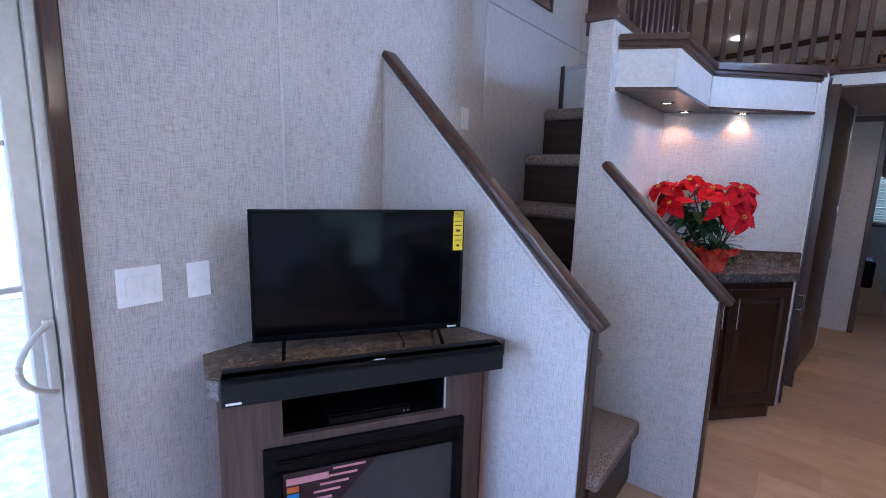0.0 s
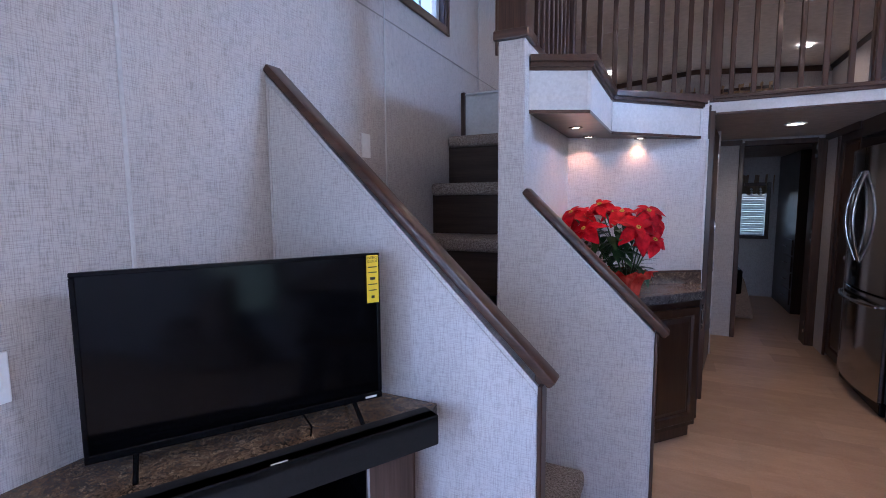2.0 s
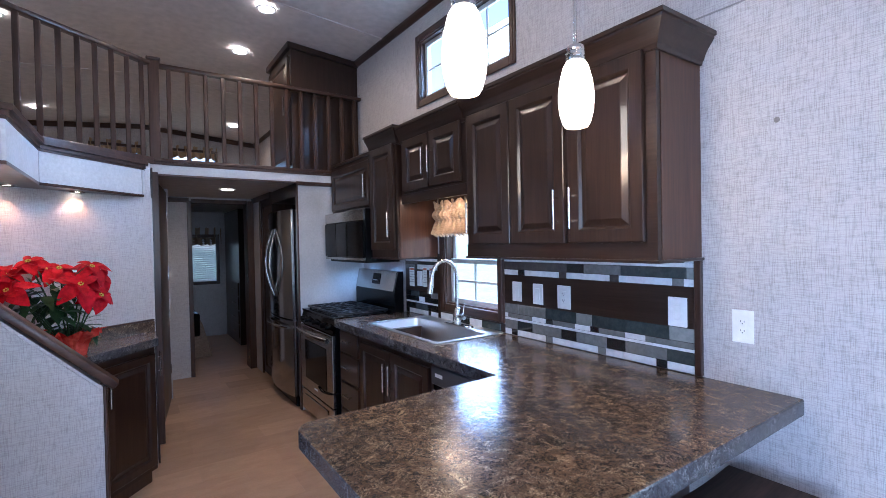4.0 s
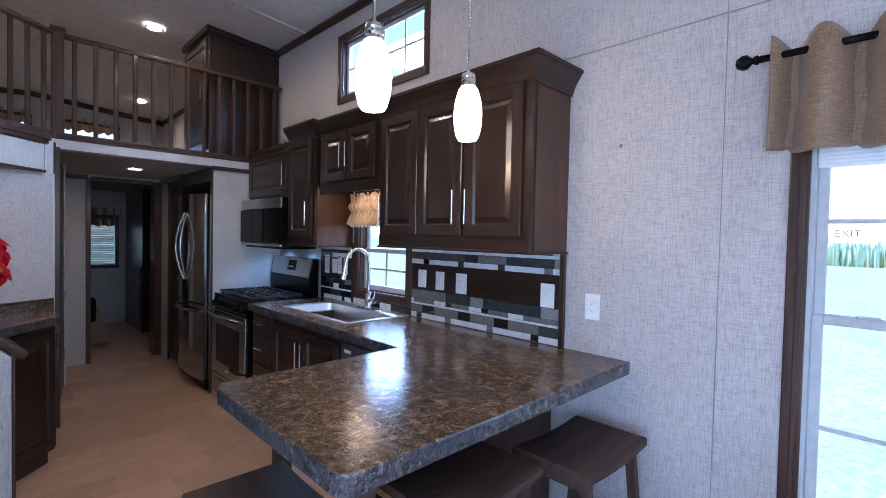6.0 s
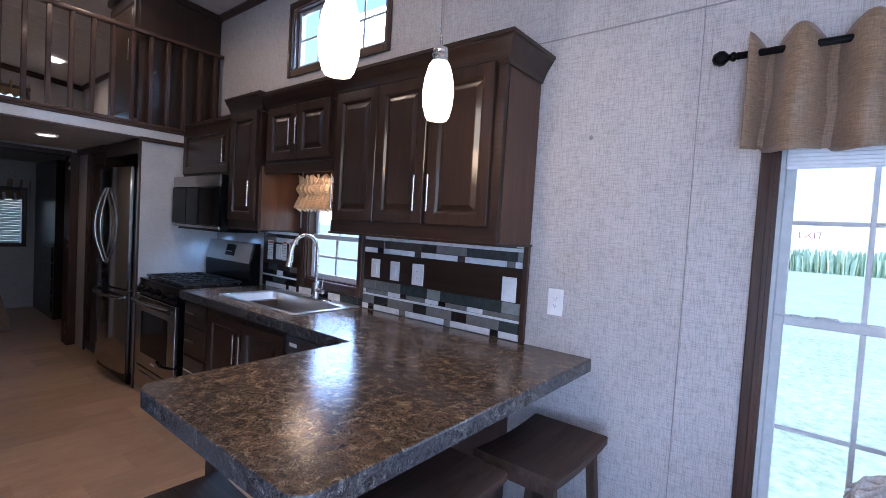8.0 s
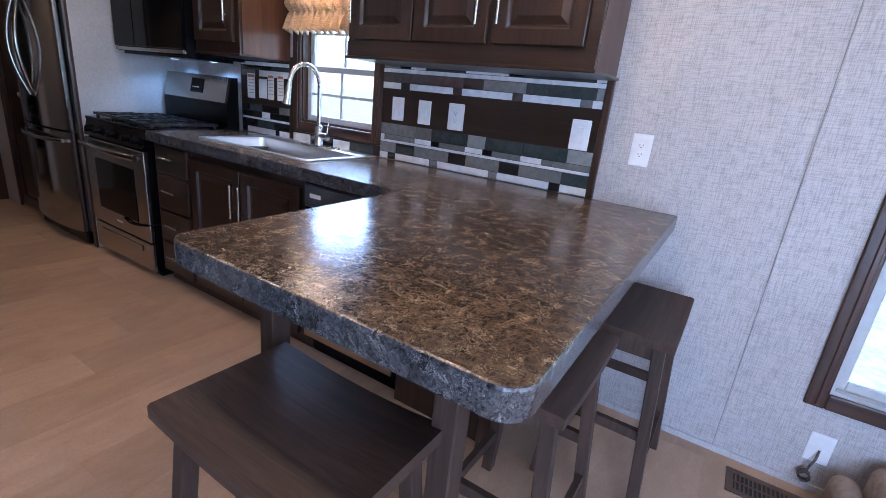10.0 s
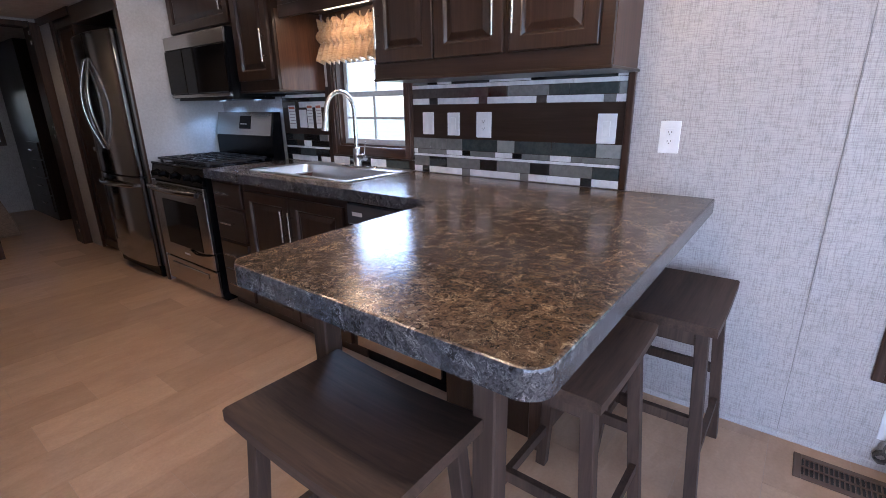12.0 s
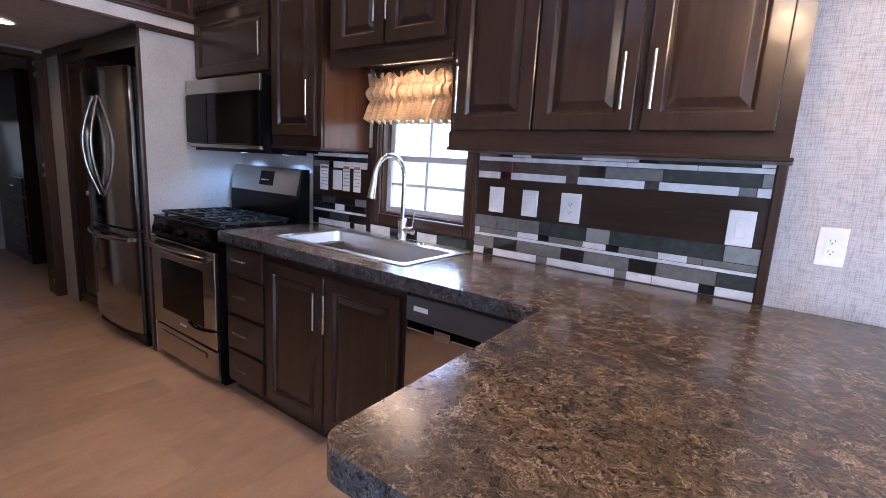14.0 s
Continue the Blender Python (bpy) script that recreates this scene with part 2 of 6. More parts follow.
M_ALMOND = speckle("almond_door_frame", (0.55, 0.53, 0.48), (0.63, 0.61, 0.56), 30, 0.45)
M_CARPET = speckle("brown_carpet", (0.10, 0.075, 0.06), (0.34, 0.29, 0.25), 130, 0.95, 0.9)
M_RISER = wood("stair_riser_wood", (0.020, 0.013, 0.010), (0.055, 0.036, 0.028), "x", 0.45, 0.05)
M_GROOVE = mat("wall_joint_strip", (0.27, 0.25, 0.24), 0.7)
M_GLASS = clear_glass("window_glass")
M_YELLOW = mat("yellow_label", (0.85, 0.62, 0.02), 0.5)
M_INK = mat("ink", (0.02, 0.02, 0.02), 0.6)
M_GREYINK = mat("grey_print", (0.34, 0.31, 0.30), 0.6)
M_PAPER = mat("paper", (0.8, 0.8, 0.78), 0.6)
M_RED = speckle("red_bract", (0.24, 0.001, 0.006), (0.50, 0.003, 0.012), 30, 0.55, spec=0.1)
M_LEAF = speckle("green_leaf", (0.010, 0.035, 0.012), (0.035, 0.085, 0.028), 30, 0.45)
M_FOIL = speckle("red_foil", (0.35, 0.012, 0.012), (0.62, 0.09, 0.06), 18, 0.22)
M_CURT = cloth("tan_valance_cloth", (0.13, 0.080, 0.045), (0.30, 0.200, 0.120))
M_CURT2 = cloth("gold_valance_cloth", (0.27, 0.165, 0.08), (0.52, 0.36, 0.20))
M_BULB = glow("pendant_glass", (1.0, 0.80, 0.53), 4.8)
M_SPOT = glow("recessed_lamp", (1.0, 0.88, 0.68), 6)
M_HOOD = glow("hood_lamp_lens", (0.60, 0.80, 1.0), 0.8)
M_SPOTW = glow("alcove_lamp", (1.0, 0.80, 0.52), 4)

# ---- building helpers ----
BASE = {}


def box(bm, x0, x1, y0, y1, z0, z1, bevel=0.0, seg=1):
    """A box from corner to corner, with its edges rounded."""
    r = bmesh.ops.create_cube(bm, size=1)
    bmesh.ops.transform(bm, matrix=Matrix.LocRotScale(((x0 + x1) / 2, (y0 + y1) / 2, (z0 + z1) / 2), None, (abs(x1 - x0), abs(y1 - y0), abs(z1 - z0))), verts=r["verts"], space=Matrix())
    if bevel:
        es = {e for v in r["verts"] for e in v.link_edges}
        bmesh.ops.bevel(bm, geom=list(es), offset=bevel, segments=seg, affect="EDGES", profile=0.5)
    return bm


def boxes(*specs, bevel=0.0, seg=1):
    bm = bmesh.new()
    for s in specs:
        box(bm, *s, bevel=bevel, seg=seg)
    return bm


def rod(bm, a, b, r0, r1=None, n=10, caps=True):
    """A round bar from a to b."""
    a, b = Vector(a), Vector(b)
    d = b - a
    m = Matrix.Translation((a + b) / 2) @ d.to_track_quat("Z", "Y").to_matrix().to_4x4()
    bmesh.ops.create_cone(bm, cap_ends=caps, segments=n, radius1=r0, radius2=r0 if r1 is None else r1, depth=d.length, matrix=m)
    return bm


def beam(bm, a, b, w, h, up=(0, 0, 1), bevel=0.0):
    """A square bar from a to b: w across, h along up."""
    a, b = Vector(a), Vector(b)
    z = (b - a).normalized()
    x = Vector(up).cross(z).normalized()
    y = z.cross(x)
    r = bmesh.ops.create_cube(bm, size=1)
    m = Matrix.Translation((a + b) / 2) @ Matrix((x, y, z)).transposed().to_4x4() @ Matrix.Diagonal((w, h, (b - a).length, 1))
    bmesh.ops.transform(bm, matrix=m, verts=r["verts"])
    if bevel:
        bmesh.ops.bevel(bm, geom=list({e for v in r["verts"] for e in v.link_edges}), offset=bevel, segments=2, affect="EDGES", profile=0.5)
    return bm


def prism(bm, pts, z0, z1, axis="z"):
    """A closed outline pushed from z0 to z1 along an axis; pts are (x, y), (x, z) or (y, z)."""
    def put(p, h):
        return {"z": (p[0], p[1], h), "y": (p[0], h, p[1]), "x": (h, p[0], p[1])}[axis]
    lo = [bm.verts.new(put(p, z0)) for p in pts]
    hi = [bm.verts.new(put(p, z1)) for p in pts]
    fs = [bm.faces.new(lo[::-1]), bm.faces.new(hi)]
    for i in range(len(pts)):
        j = (i + 1) % len(pts)
        fs.append(bm.faces.new((lo[i], lo[j], hi[j], hi[i])))
    bmesh.ops.recalc_face_normals(bm, faces=fs)
    return bm


def lathe(bm, prof, n=24, at=(0, 0, 0)):
    """A turned shape from (radius, height) pairs."""
    rings = []
    for r, z in prof:
        rings.append([bm.verts.new((at[0] + r * math.cos(2 * math.pi * k / n), at[1] + r * math.sin(2 * math.pi * k / n), at[2] + z)) for k in range(n)])
    for a, b in zip(rings, rings[1:]):
        for k in range(n):
            bm.faces.new((a[k], a[(k + 1) % n], b[(k + 1) % n], b[k]))
    return bm


def tube(bm, pts, r, n=10):
    """A bent round pipe through points."""
    pts = [Vector(p) for p in pts]
    rings = []
    ref = Vector((0.123, 0.31, 0.94))
    for i, p in enumerate(pts):
        d = (pts[min(i + 1, len(pts) - 1)] - pts[max(i - 1, 0)]).normalized()
        u = d.cross(ref).normalized()
        w = d.cross(u)
        rr = r[i] if isinstance(r, (list, tuple)) else r
        rings.append([bm.verts.new(p + rr * (math.cos(2 * math.pi * k / n) * u + math.sin(2 * math.pi * k / n) * w)) for k in range(n)])
    for a, b in zip(rings, rings[1:]):
        for k in range(n):
            bm.faces.new((a[k], a[(k + 1) % n], b[(k + 1) % n], b[k]))
    bm.faces.new(rings[0][::-1])
    bm.faces.new(rings[-1])
    return bm


def mesh_of(name, bm, material, smooth=None):
    me = bpy.data.meshes.new(name)
    bmesh.ops.recalc_face_normals(bm, faces=bm.faces)
    bm.to_mesh(me)
    bm.free()
    for m in (material if isinstance(material, (list, tuple)) else [material]):
        me.materials.append(m)
    if smooth is not None:
        me.shade_smooth()
        me.set_sharp_from_angle(angle=radians(smooth))
    return me


def thing(name, label, category, at=(0, 0, 0), rz=0.0, group="", world_coords=True):
    """An empty at the thing's base. Its parts are given in world metres, or else round the base."""
    ob = new(name)
    m = pose(*at, 0, 0, rz)
    ob.matrix_world = m
    ob.empty_display_size = 0.05
    BASE[ob] = m.inverted() if world_coords else Matrix()
    return tagged(ob, label, category, group)


def part(name, bm, material, parent, label="", smooth=None):
    bm.transform(BASE[parent])
    ob = new(name, mesh_of(name, bm, material, smooth))
    ob.parent = parent
    BASE[ob] = BASE[parent]
    if label:
        ob["label"] = label
    return ob


def single(name, bm, material, label, category, group="", smooth=None):
    """A thing that is one mesh."""
    return tagged(new(name, mesh_of(name, bm, material, smooth)), label, category, group)


def setting(name, bm, material, label="", category="", smooth=None):
    ob = new(name, mesh_of(name, bm, material, smooth))
    BASE[ob] = Matrix()
    return tagged(ob, label, category, kind="structure")


def wall_x(bm, x0, x1, y0, y1, z0, z1, holes):
    """A wall in an x plane, cut by holes (ya, yb, za, zb) that do not overlap in y."""
    y = y0
    for ya, yb, za, zb in sorted(holes):
        if ya > y:
            box(bm, x0, x1, y, ya, z0, z1)
        if za > z0:
            box(bm, x0, x1, ya, yb, z0, za)
        if zb < z1:
            box(bm, x0, x1, ya, yb, zb, z1)
        y = yb
    box(bm, x0, x1, y, y1, z0, z1)
    return bm


def wall_y(bm, y0, y1, x0, x1, z0, z1, holes):
    b = wall_x(bmesh.new(), y0, y1, x0, x1, z0, z1, holes)
    b.transform(Matrix(((0, 1, 0, 0), (1, 0, 0, 0), (0, 0, 1, 0), (0, 0, 0, 1))))
    me = bpy.data.meshes.new("tmp")
    b.to_mesh(me)
    b.free()
    bm.from_mesh(me)
    bpy.data.meshes.remove(me)
    return bm

# ---- the large structure ----
XL, XR, YB, YE = -1.275, 2.015, -3.0, 8.48
XM, ZW, ZR = 0.37, 3.22, 3.36
T = 0.10

bm = boxes((XL - T, XR + T, YB - T, YE + T, -0.12, -0.0015))
floor = setting("floor", bm, M_JOINT, "sand-coloured vinyl floor in staggered large tiles", "floor")

WIN = {"right": (-0.75, 0.00, 0.40, 1.90), "sink": (2.17, 2.74, 1.03, 1.74), "clere": (2.03, 3.03, 2.55, 3.0)}
bm = bmesh.new()
wall_x(bm, XR, XR + T, YB - T, YE + T, 0, 2.0, [WIN["right"], WIN["sink"]])
wall_x(bm, XR, XR + T, YB - T, YE + T, 2.0, 3.4, [WIN["clere"]])
setting("wall_right", bm, M_WALL, "grey linen-pattern panelled wall", "wall")
SLIDE = (-1.45, 0.43, 0.0, 2.03)
CLERL = (2.17, 3.17, 2.55, 3.0)
bm = bmesh.new()
wall_x(bm, XL - T, XL, YB - T, YE + T, 0, 2.2, [SLIDE])
wall_x(bm, XL - T, XL, YB - T, YE + T, 2.2, 3.4, [CLERL])
setting("wall_left", bm, M_WALL, "grey linen-pattern panelled wall", "wall")
bm = wall_y(bmesh.new(), YB - T, YB, XL, XR, 0, 3.4, [(-0.75, 1.5, 0.75, 2.3)])
setting("wall_rear", bm, M_WALL, "grey linen-pattern end wall", "wall")
bm = bmesh.new()
wall_y(bm, YE, YE + T, XL, XR, 0, 2.1, [(0.90, 1.36, 0.90, 1.62)])
wall_y(bm, YE, YE + T, XL, XR, 2.1, 3.4, [(-0.25, 0.35, 2.6, 3.0), (0.75, 1.38, 2.6, 3.0)])
setting("wall_far", bm, M_WALLV, "pale linen-pattern end wall", "wall")

bm = bmesh.new()
prism(bm, [(XL - T, ZW), (XM, ZR), (XR + T, ZW), (XR + T, ZW + 0.12), (XM, ZR + 0.12), (XL - T, ZW + 0.12)], YB - T, YE + T, "y")
setting("ceiling", bm, M_CEIL, "pale textured low-gable ceiling", "ceiling")

# loft deck, with its stepped front edge over the alcove
ZL = 2.09
deck = [(-0.59, 3.46), (0.262, 4.13), (XR, 4.13), (XR, YE), (XL, YE), (XL, 3.46)]
bm = prism(bmesh.new(), deck, 2.035, ZL)
setting("loft_deck", bm, M_CEIL, "loft deck over kitchen end and bedroom", "floor")

ledge = [(-0.482, 2.33), (-0.26, 2.44), (-0.245, 3.14), (0.22, 3.61), (0.262, 4.10), (-0.482, 3.54)]
setting("alcove_ledge", prism(bmesh.new(), ledge, 1.985, 2.028), M_CEIL, "pale ledge over the alcove", "ledge")

# ground far outside
bm = boxes((-400, 400, -400, 400, -0.80, -0.70))
M_GRASS = speckle("grass", (0.145, 0.19, 0.12), (0.235, 0.28, 0.195), 9, 0.95)
setting("ground", bm, M_GRASS, "mown grass field", "grass")

# wall seams and corner beads
for y in (1.13, 2.44, 3.76):
    setting("wall_seam", boxes((XL, XL + 0.006, y - 0.006, y + 0.006, 0, ZW - 0.02), bevel=0.002), M_WHITE, "slim vertical joint strip on the wall", "trim")
setting("wall_seam", boxes((XL, XL + 0.003, -2.9, 8.4, 2.358, 2.3635)), M_GROOVE, "thin dark horizontal joint line on the wall", "trim")
setting("wall_seam", boxes((XR - 0.0025, XR, 0.243, 0.272, 0.03, 2.33), bevel=0.001), M_WALL, "slim vertical joint strip on the wall", "trim")
setting("wall_seam", boxes((XR - 0.0030, XR, 0.2735, 0.2758, 0.03, ZW - 0.02)), M_GROOVE, "thin dark vertical joint line on the wall", "trim")
setting("wall_seam", boxes((XR - 0.003, XR, 1.5, 1.512, 2.3, ZW - 0.02)), M_WALLV, "slim vertical joint strip on the wall", "trim")
setting("wall_seam", boxes((XR - 0.003, XR, -2.9, 8.4, 2.332, 2.3375)), M_GROOVE, "thin dark horizontal joint line on the wall", "trim")
setting("baseboard", boxes((XR - 0.008, XR, -2.9, 1.0, 0, 0.028), bevel=0.002), M_WALLV, "slim wall-coloured base strip", "trim")
setting("baseboard", boxes((XL, XL + 0.008, 0.50, 1.6, 0, 0.028), bevel=0.002), M_WALLV, "slim wall-coloured base strip", "trim")
# crown strips under the ceiling
for x, s in ((XL, 1), (XR, -1)):
    prof = [(x, ZW - 0.045), (x + s * 0.012, ZW - 0.045), (x + s * 0.035, ZW - 0.012), (x + s * 0.035, ZW + 0.006), (x, ZW + 0.006)]
    setting("crown_trim", prism(bmesh.new(), prof, -2.95, 8.47, "y"), M_TRIMY, "dark wood crown strip", "trim")
for x0, x1, z0, z1 in ((XL, XM, ZW, ZR), (XM, XR, ZR, ZW)):
    setting("crown_trim", prism(bmesh.new(), [(x0, z0 - 0.07), (x1, z1 - 0.07), (x1, z1 + 0.004), (x0, z0 + 0.004)], YE - 0.02, YE, "y"), M_TRIMX, "dark wood crown strip", "trim")
# ceiling battens
for y in (1.2, 3.6, 6.0):
    for x0, x1, z0, z1 in ((XL, XM, ZW, ZR), (XM, XR, ZR, ZW)):
        setting("ceiling_seam", prism(bmesh.new(), [(x0, z0 - 0.003), (x1, z1 - 0.003), (x1, z1 + 0.01), (x0, z0 + 0.01)], y - 0.012, y + 0.012, "y"), M_CEIL, "flat ceiling joint strip", "trim")


def window_x(name, xin, s, ya, yb, za, zb, label, casing=0.06, rail=None, cols=2, rows=2, deep=0.07, lining=None):
    """A window in a wall of constant x; s points from the room to outdoors."""
    w = tagged(new(name), label, "window", kind="structure")
    w.location = (xin, (ya + yb) / 2, za)
    BASE[w] = Matrix.Translation(w.location).inverted()
    p = xin - s * 0.016
    c = casing
    for nm, b in (("casing", (p, xin, ya - c, ya, za - c, zb + c)), ("casing", (p, xin, yb, yb + c, za - c, zb + c)),
                  ("casing", (p, xin, ya, yb, zb, zb + c)), ("sill_casing", (p, xin, ya, yb, za - c, za))):
        bmc = boxes(b, bevel=0.005, seg=2)
        m = M_TRIM if b[4] == za - c and b[5] == zb + c else M_TRIMY
        k = part(nm, bmc, m, w)
        x, y0, y1, z0, z1 = p, *b[2:]
        if m is M_TRIM:
            e = boxes((p - s * 0.006, p + s * 0.002, y0 + 0.012, y1 - 0.03, z0 + 0.01, z1 - 0.01), bevel=0.003)
            part("moulding", e, m, k)
    # jamb lining
    j = 0.012
    xo = xin + s * deep
    for b in ((xin, xo, ya, ya + j, za, zb), (xin, xo, yb - j, yb, za, zb), (xin, xo, ya + j, yb - j, zb - j, zb), (xin, xo, ya + j, yb - j, za, za + j)):
        part("jamb", boxes(b), lining or M_VINYLW, w)
    sashes = [(za + j, zb - j, 0.0)] if rail is None else [(za + j, rail + 0.015, 0.0), (rail - 0.015, zb - j, 0.022)]
    fr = 0.032
    for z0, z1, off in sashes:
        xa = xin + s * (deep - 0.035 + off)
        xb = xa + s * 0.02
        y0, y1 = ya + j, yb - j
        sash = part("sash", boxes((xa, xb, y0, y0 + fr, z0, z1), (xa, xb, y1 - fr, y1, z0, z1), (xa, xb, y0 + fr, y1 - fr, z0, z0 + fr), (xa, xb, y0 + fr, y1 - fr, z1 - fr, z1), bevel=0.003), M_VINYLW, w)
        xm = (xa + xb) / 2
        pane = part("pane", boxes((xm - 0.001, xm + 0.001, y0 + fr, y1 - fr, z0 + fr, z1 - fr)), M_GLASS, sash)
        pane.visible_shadow = False
        for i in range(1, cols):
            y = y0 + (y1 - y0) * i / cols
            part("muntin", boxes((xm - 0.006, xm + 0.006, y - 0.008, y + 0.008, z0 + fr, z1 - fr), bevel=0.002), M_VINYLW, sash)
        for i in range(1, rows):
            z = z0 + (z1 - z0) * i / rows
            part("muntin", boxes((xm - 0.005, xm + 0.005, y0 + fr, y1 - fr, z - 0.008, z + 0.008), bevel=0.002), M_VINYLW, sash)
    return w


win_right = window_x("window_1", XR, 1, *WIN["right"], "white double-hung window with grids in dark casing", rail=1.19, cols=3, rows=2)
part("latch", boxes((2.045, 2.062, -0.19, -0.13, 1.203, 1.215), (2.045, 2.062, -0.09, -0.06, 1.203, 1.212), bevel=0.003), M_VINYLW, win_right, "white sash latch")
bl = part("blind", boxes((2.030, 2.052, -0.735, -0.014, 1.715, 1.885), bevel=0.004), M_PLATE, win_right, "raised white cellular blind")
for k in range(12):
    part("blind_fold", boxes((2.026, 2.031, -0.734, -0.015, 1.718 + 0.0135 * k, 1.727 + 0.0135 * k), bevel=0.002), M_PLATE, bl)
exit_text = bpy.data.curves.new("exit_lettering", "FONT")
exit_text.body, exit_text.size = "EXIT", 0.034
et = new("exit_lettering", exit_text)
et.data.materials.append(mat("red_lettering", (0.45, 0.22, 0.20), 0.5))
et.parent = win_right
et.matrix_basis = BASE[win_right] @ Matrix.Translation((2.066, -0.062, 1.478)) @ Matrix(((0, 0, -1, 0), (-1, 0, 0, 0), (0, 1, 0, 0), (0, 0, 0, 1)))
window_x("window_2", XR, 1, *WIN["sink"], "small white double-hung window over the sink in dark casing", rail=1.335, cols=2, rows=2, lining=M_TRIM)
window_x("window_3", XR, 1, *WIN["clere"], "high transom window with grids in dark casing", casing=0.05, cols=4, rows=2, lining=M_TRIM)
window_x("window_4", XL, -1, *CLERL, "high transom window with grids in dark casing", casing=0.05, cols=4, rows=2, lining=M_TRIM)

# sliding glass door
door = tagged(new("door_1"), "almond vinyl sliding glass door with grids and white pull handle", "door", kind="structure")
door.location = (XL, -0.5, 0)
BASE[door] = Matrix.Translation(door.location).inverted()
for b, m in (((XL, XL + 0.016, 0.455, 0.50, 0, 2.10), M_TRIM), ((XL, XL + 0.016, -1.52, -1.475, 0, 2.10), M_TRIM), ((XL, XL + 0.016, -1.475, 0.455, 2.055, 2.10), M_TRIMY)):
    part("casing", boxes(b, bevel=0.005, seg=2), m, door)
part("door_frame", boxes((XL - 0.10, XL + 0.002, 0.43, 0.455, 0, 2.055), (XL - 0.10, XL + 0.002, -1.475, -1.45, 0, 2.055), (XL - 0.10, XL + 0.002, -1.45, 0.43, 2.03, 2.055), (XL - 0.10, XL + 0.002, -1.45, 0.43, 0, 0.03), bevel=0.003), M_ALMOND, door)
for y0, y1, x0 in ((-0.55, 0.428, XL - 0.05), (-1.448, -0.47, XL - 0.09)):
    st = 0.056
    leaf = part("sliding_leaf", boxes((x0, x0 + 0.035, y1 - st, y1, 0.03, 2.03), (x0, x0 + 0.035, y0, y0 + st, 0.03, 2.03), (x0, x0 + 0.035, y0 + st, y1 - st, 1.95, 2.03), (x0, x0 + 0.035, y0 + st, y1 - st, 0.03, 0.13), bevel=0.004), M_ALMOND, door)
    pane = part("pane", boxes((x0 + 0.016, x0 + 0.019, y0 + st, y1 - st, 0.13, 1.95)), M_GLASS, leaf)
    pane.visible_shadow = False
    for z in (0.345, 0.716, 1.088, 1.458, 1.83):
        part("muntin", boxes((x0 + 0.008, x0 + 0.027, y0 + st, y1 - st, z - 0.008, z + 0.008), bevel=0.003), M_ALMOND, leaf)
    for i in (1, 2, 3):
        y = y1 - st - 0.2155 * i
        part("muntin", boxes((x0 + 0.010, x0 + 0.025, y - 0.008, y + 0.008, 0.13, 1.95), bevel=0.003), M_ALMOND, leaf)
hb = part("handle", boxes((XL - 0.016, XL + 0.004, 0.398, 0.424, 0.79, 1.0), bevel=0.004), M_ALMOND, door, "pale bow pull handle")
arc = [(XL + 0.006 + 0.055 * math.sin(math.pi * k / 12), 0.412 - 0.080 * math.sin(math.pi * k / 12) ** 0.8, 0.797 + 0.196 * k / 12) for k in range(13)]
part("grip", tube(bmesh.new(), arc, 0.008), M_ALMOND, hb, smooth=40)


# ---- stairs ----
def half_wall(name, outline, y0, y1, label):
    w = tagged(new(name, mesh_of(name, prism(bmesh.new(), outline, y0, y1, "y"), M_WALLV)), label, "half wall", kind="structure")
    BASE[w] = Matrix()
    return w


hw1 = half_wall("half_wall_1", [(XL, 0), (-0.262, 0), (-0.262, 0.895), (XL, 1.898)], 1.640, 1.690, "pale linen-pattern sloped half wall beside the stairs")
hw2 = half_wall("half_wall_2", [(-0.592, 0), (0.035, 0), (0.035, 0.93), (-0.480, 1.452), (-0.480, 2.085), (-0.592, 2.085)], 2.240, 2.290, "pale linen-pattern stair post and sloped half wall")


def bead(parent, a, b, y):
    part("corner_bead", beam(bmesh.new(), a, b, 0.009, 0.005, (0, 1, 0), 0.0012), M_WALLV, parent)


bead(hw1, (XL + 0.008, 1.638, 0.0), (XL + 0.008, 1.638, 1.86), 0)
bead(hw1, (-0.268, 1.638, 0.0), (-0.268, 1.638, 0.875), 0)
bead(hw1, (XL + 0.01, 1.638, 1.862), (-0.27, 1.638, 0.878), 0)
bead(hw2, (0.029, 2.238, 0.0), (0.029, 2.238, 0.915), 0)
bead(hw2, (-0.476, 2.238, 1.425), (0.028, 2.238, 0.917), 0)
bead(hw2, (-0.487, 2.238, 1.46), (-0.487, 2.238, 2.08), 0)
bead(hw2, (-0.586, 2.238, 0.0), (-0.586, 2.238, 2.08), 0)
part("end_cap", boxes((-0.262, -0.248, 1.634, 1.696, 0, 0.90), bevel=0.003), M_TRIM, hw1, "dark wood end strip")
part("end_cap", boxes((0.035, 0.047, 2.234, 2.296, 0, 0.935), bevel=0.003), M_TRIM, hw2, "dark wood end strip")


def stair_rail(a, b, label, tail):
    r = thing("handrail", label, "handrail", b)
    bm = beam(bmesh.new(), a, tail, 0.072, 0.032, (0, 0, 1), 0.009)
    part("rail", bm, M_TRIMX, r, smooth=40)
    part("bracket", boxes((b[0] - 0.03, b[0] - 0.006, b[1] - 0.012, b[1] + 0.012, b[2] - 0.05, b[2] - 0.012)), M_TRIM, r)
    return r


stair_rail((XL + 0.002, 1.665, 1.923), (-0.245, 1.665, 0.935), "dark brown wooden handrail capping sloped half wall", (-0.218, 1.665, 0.905))
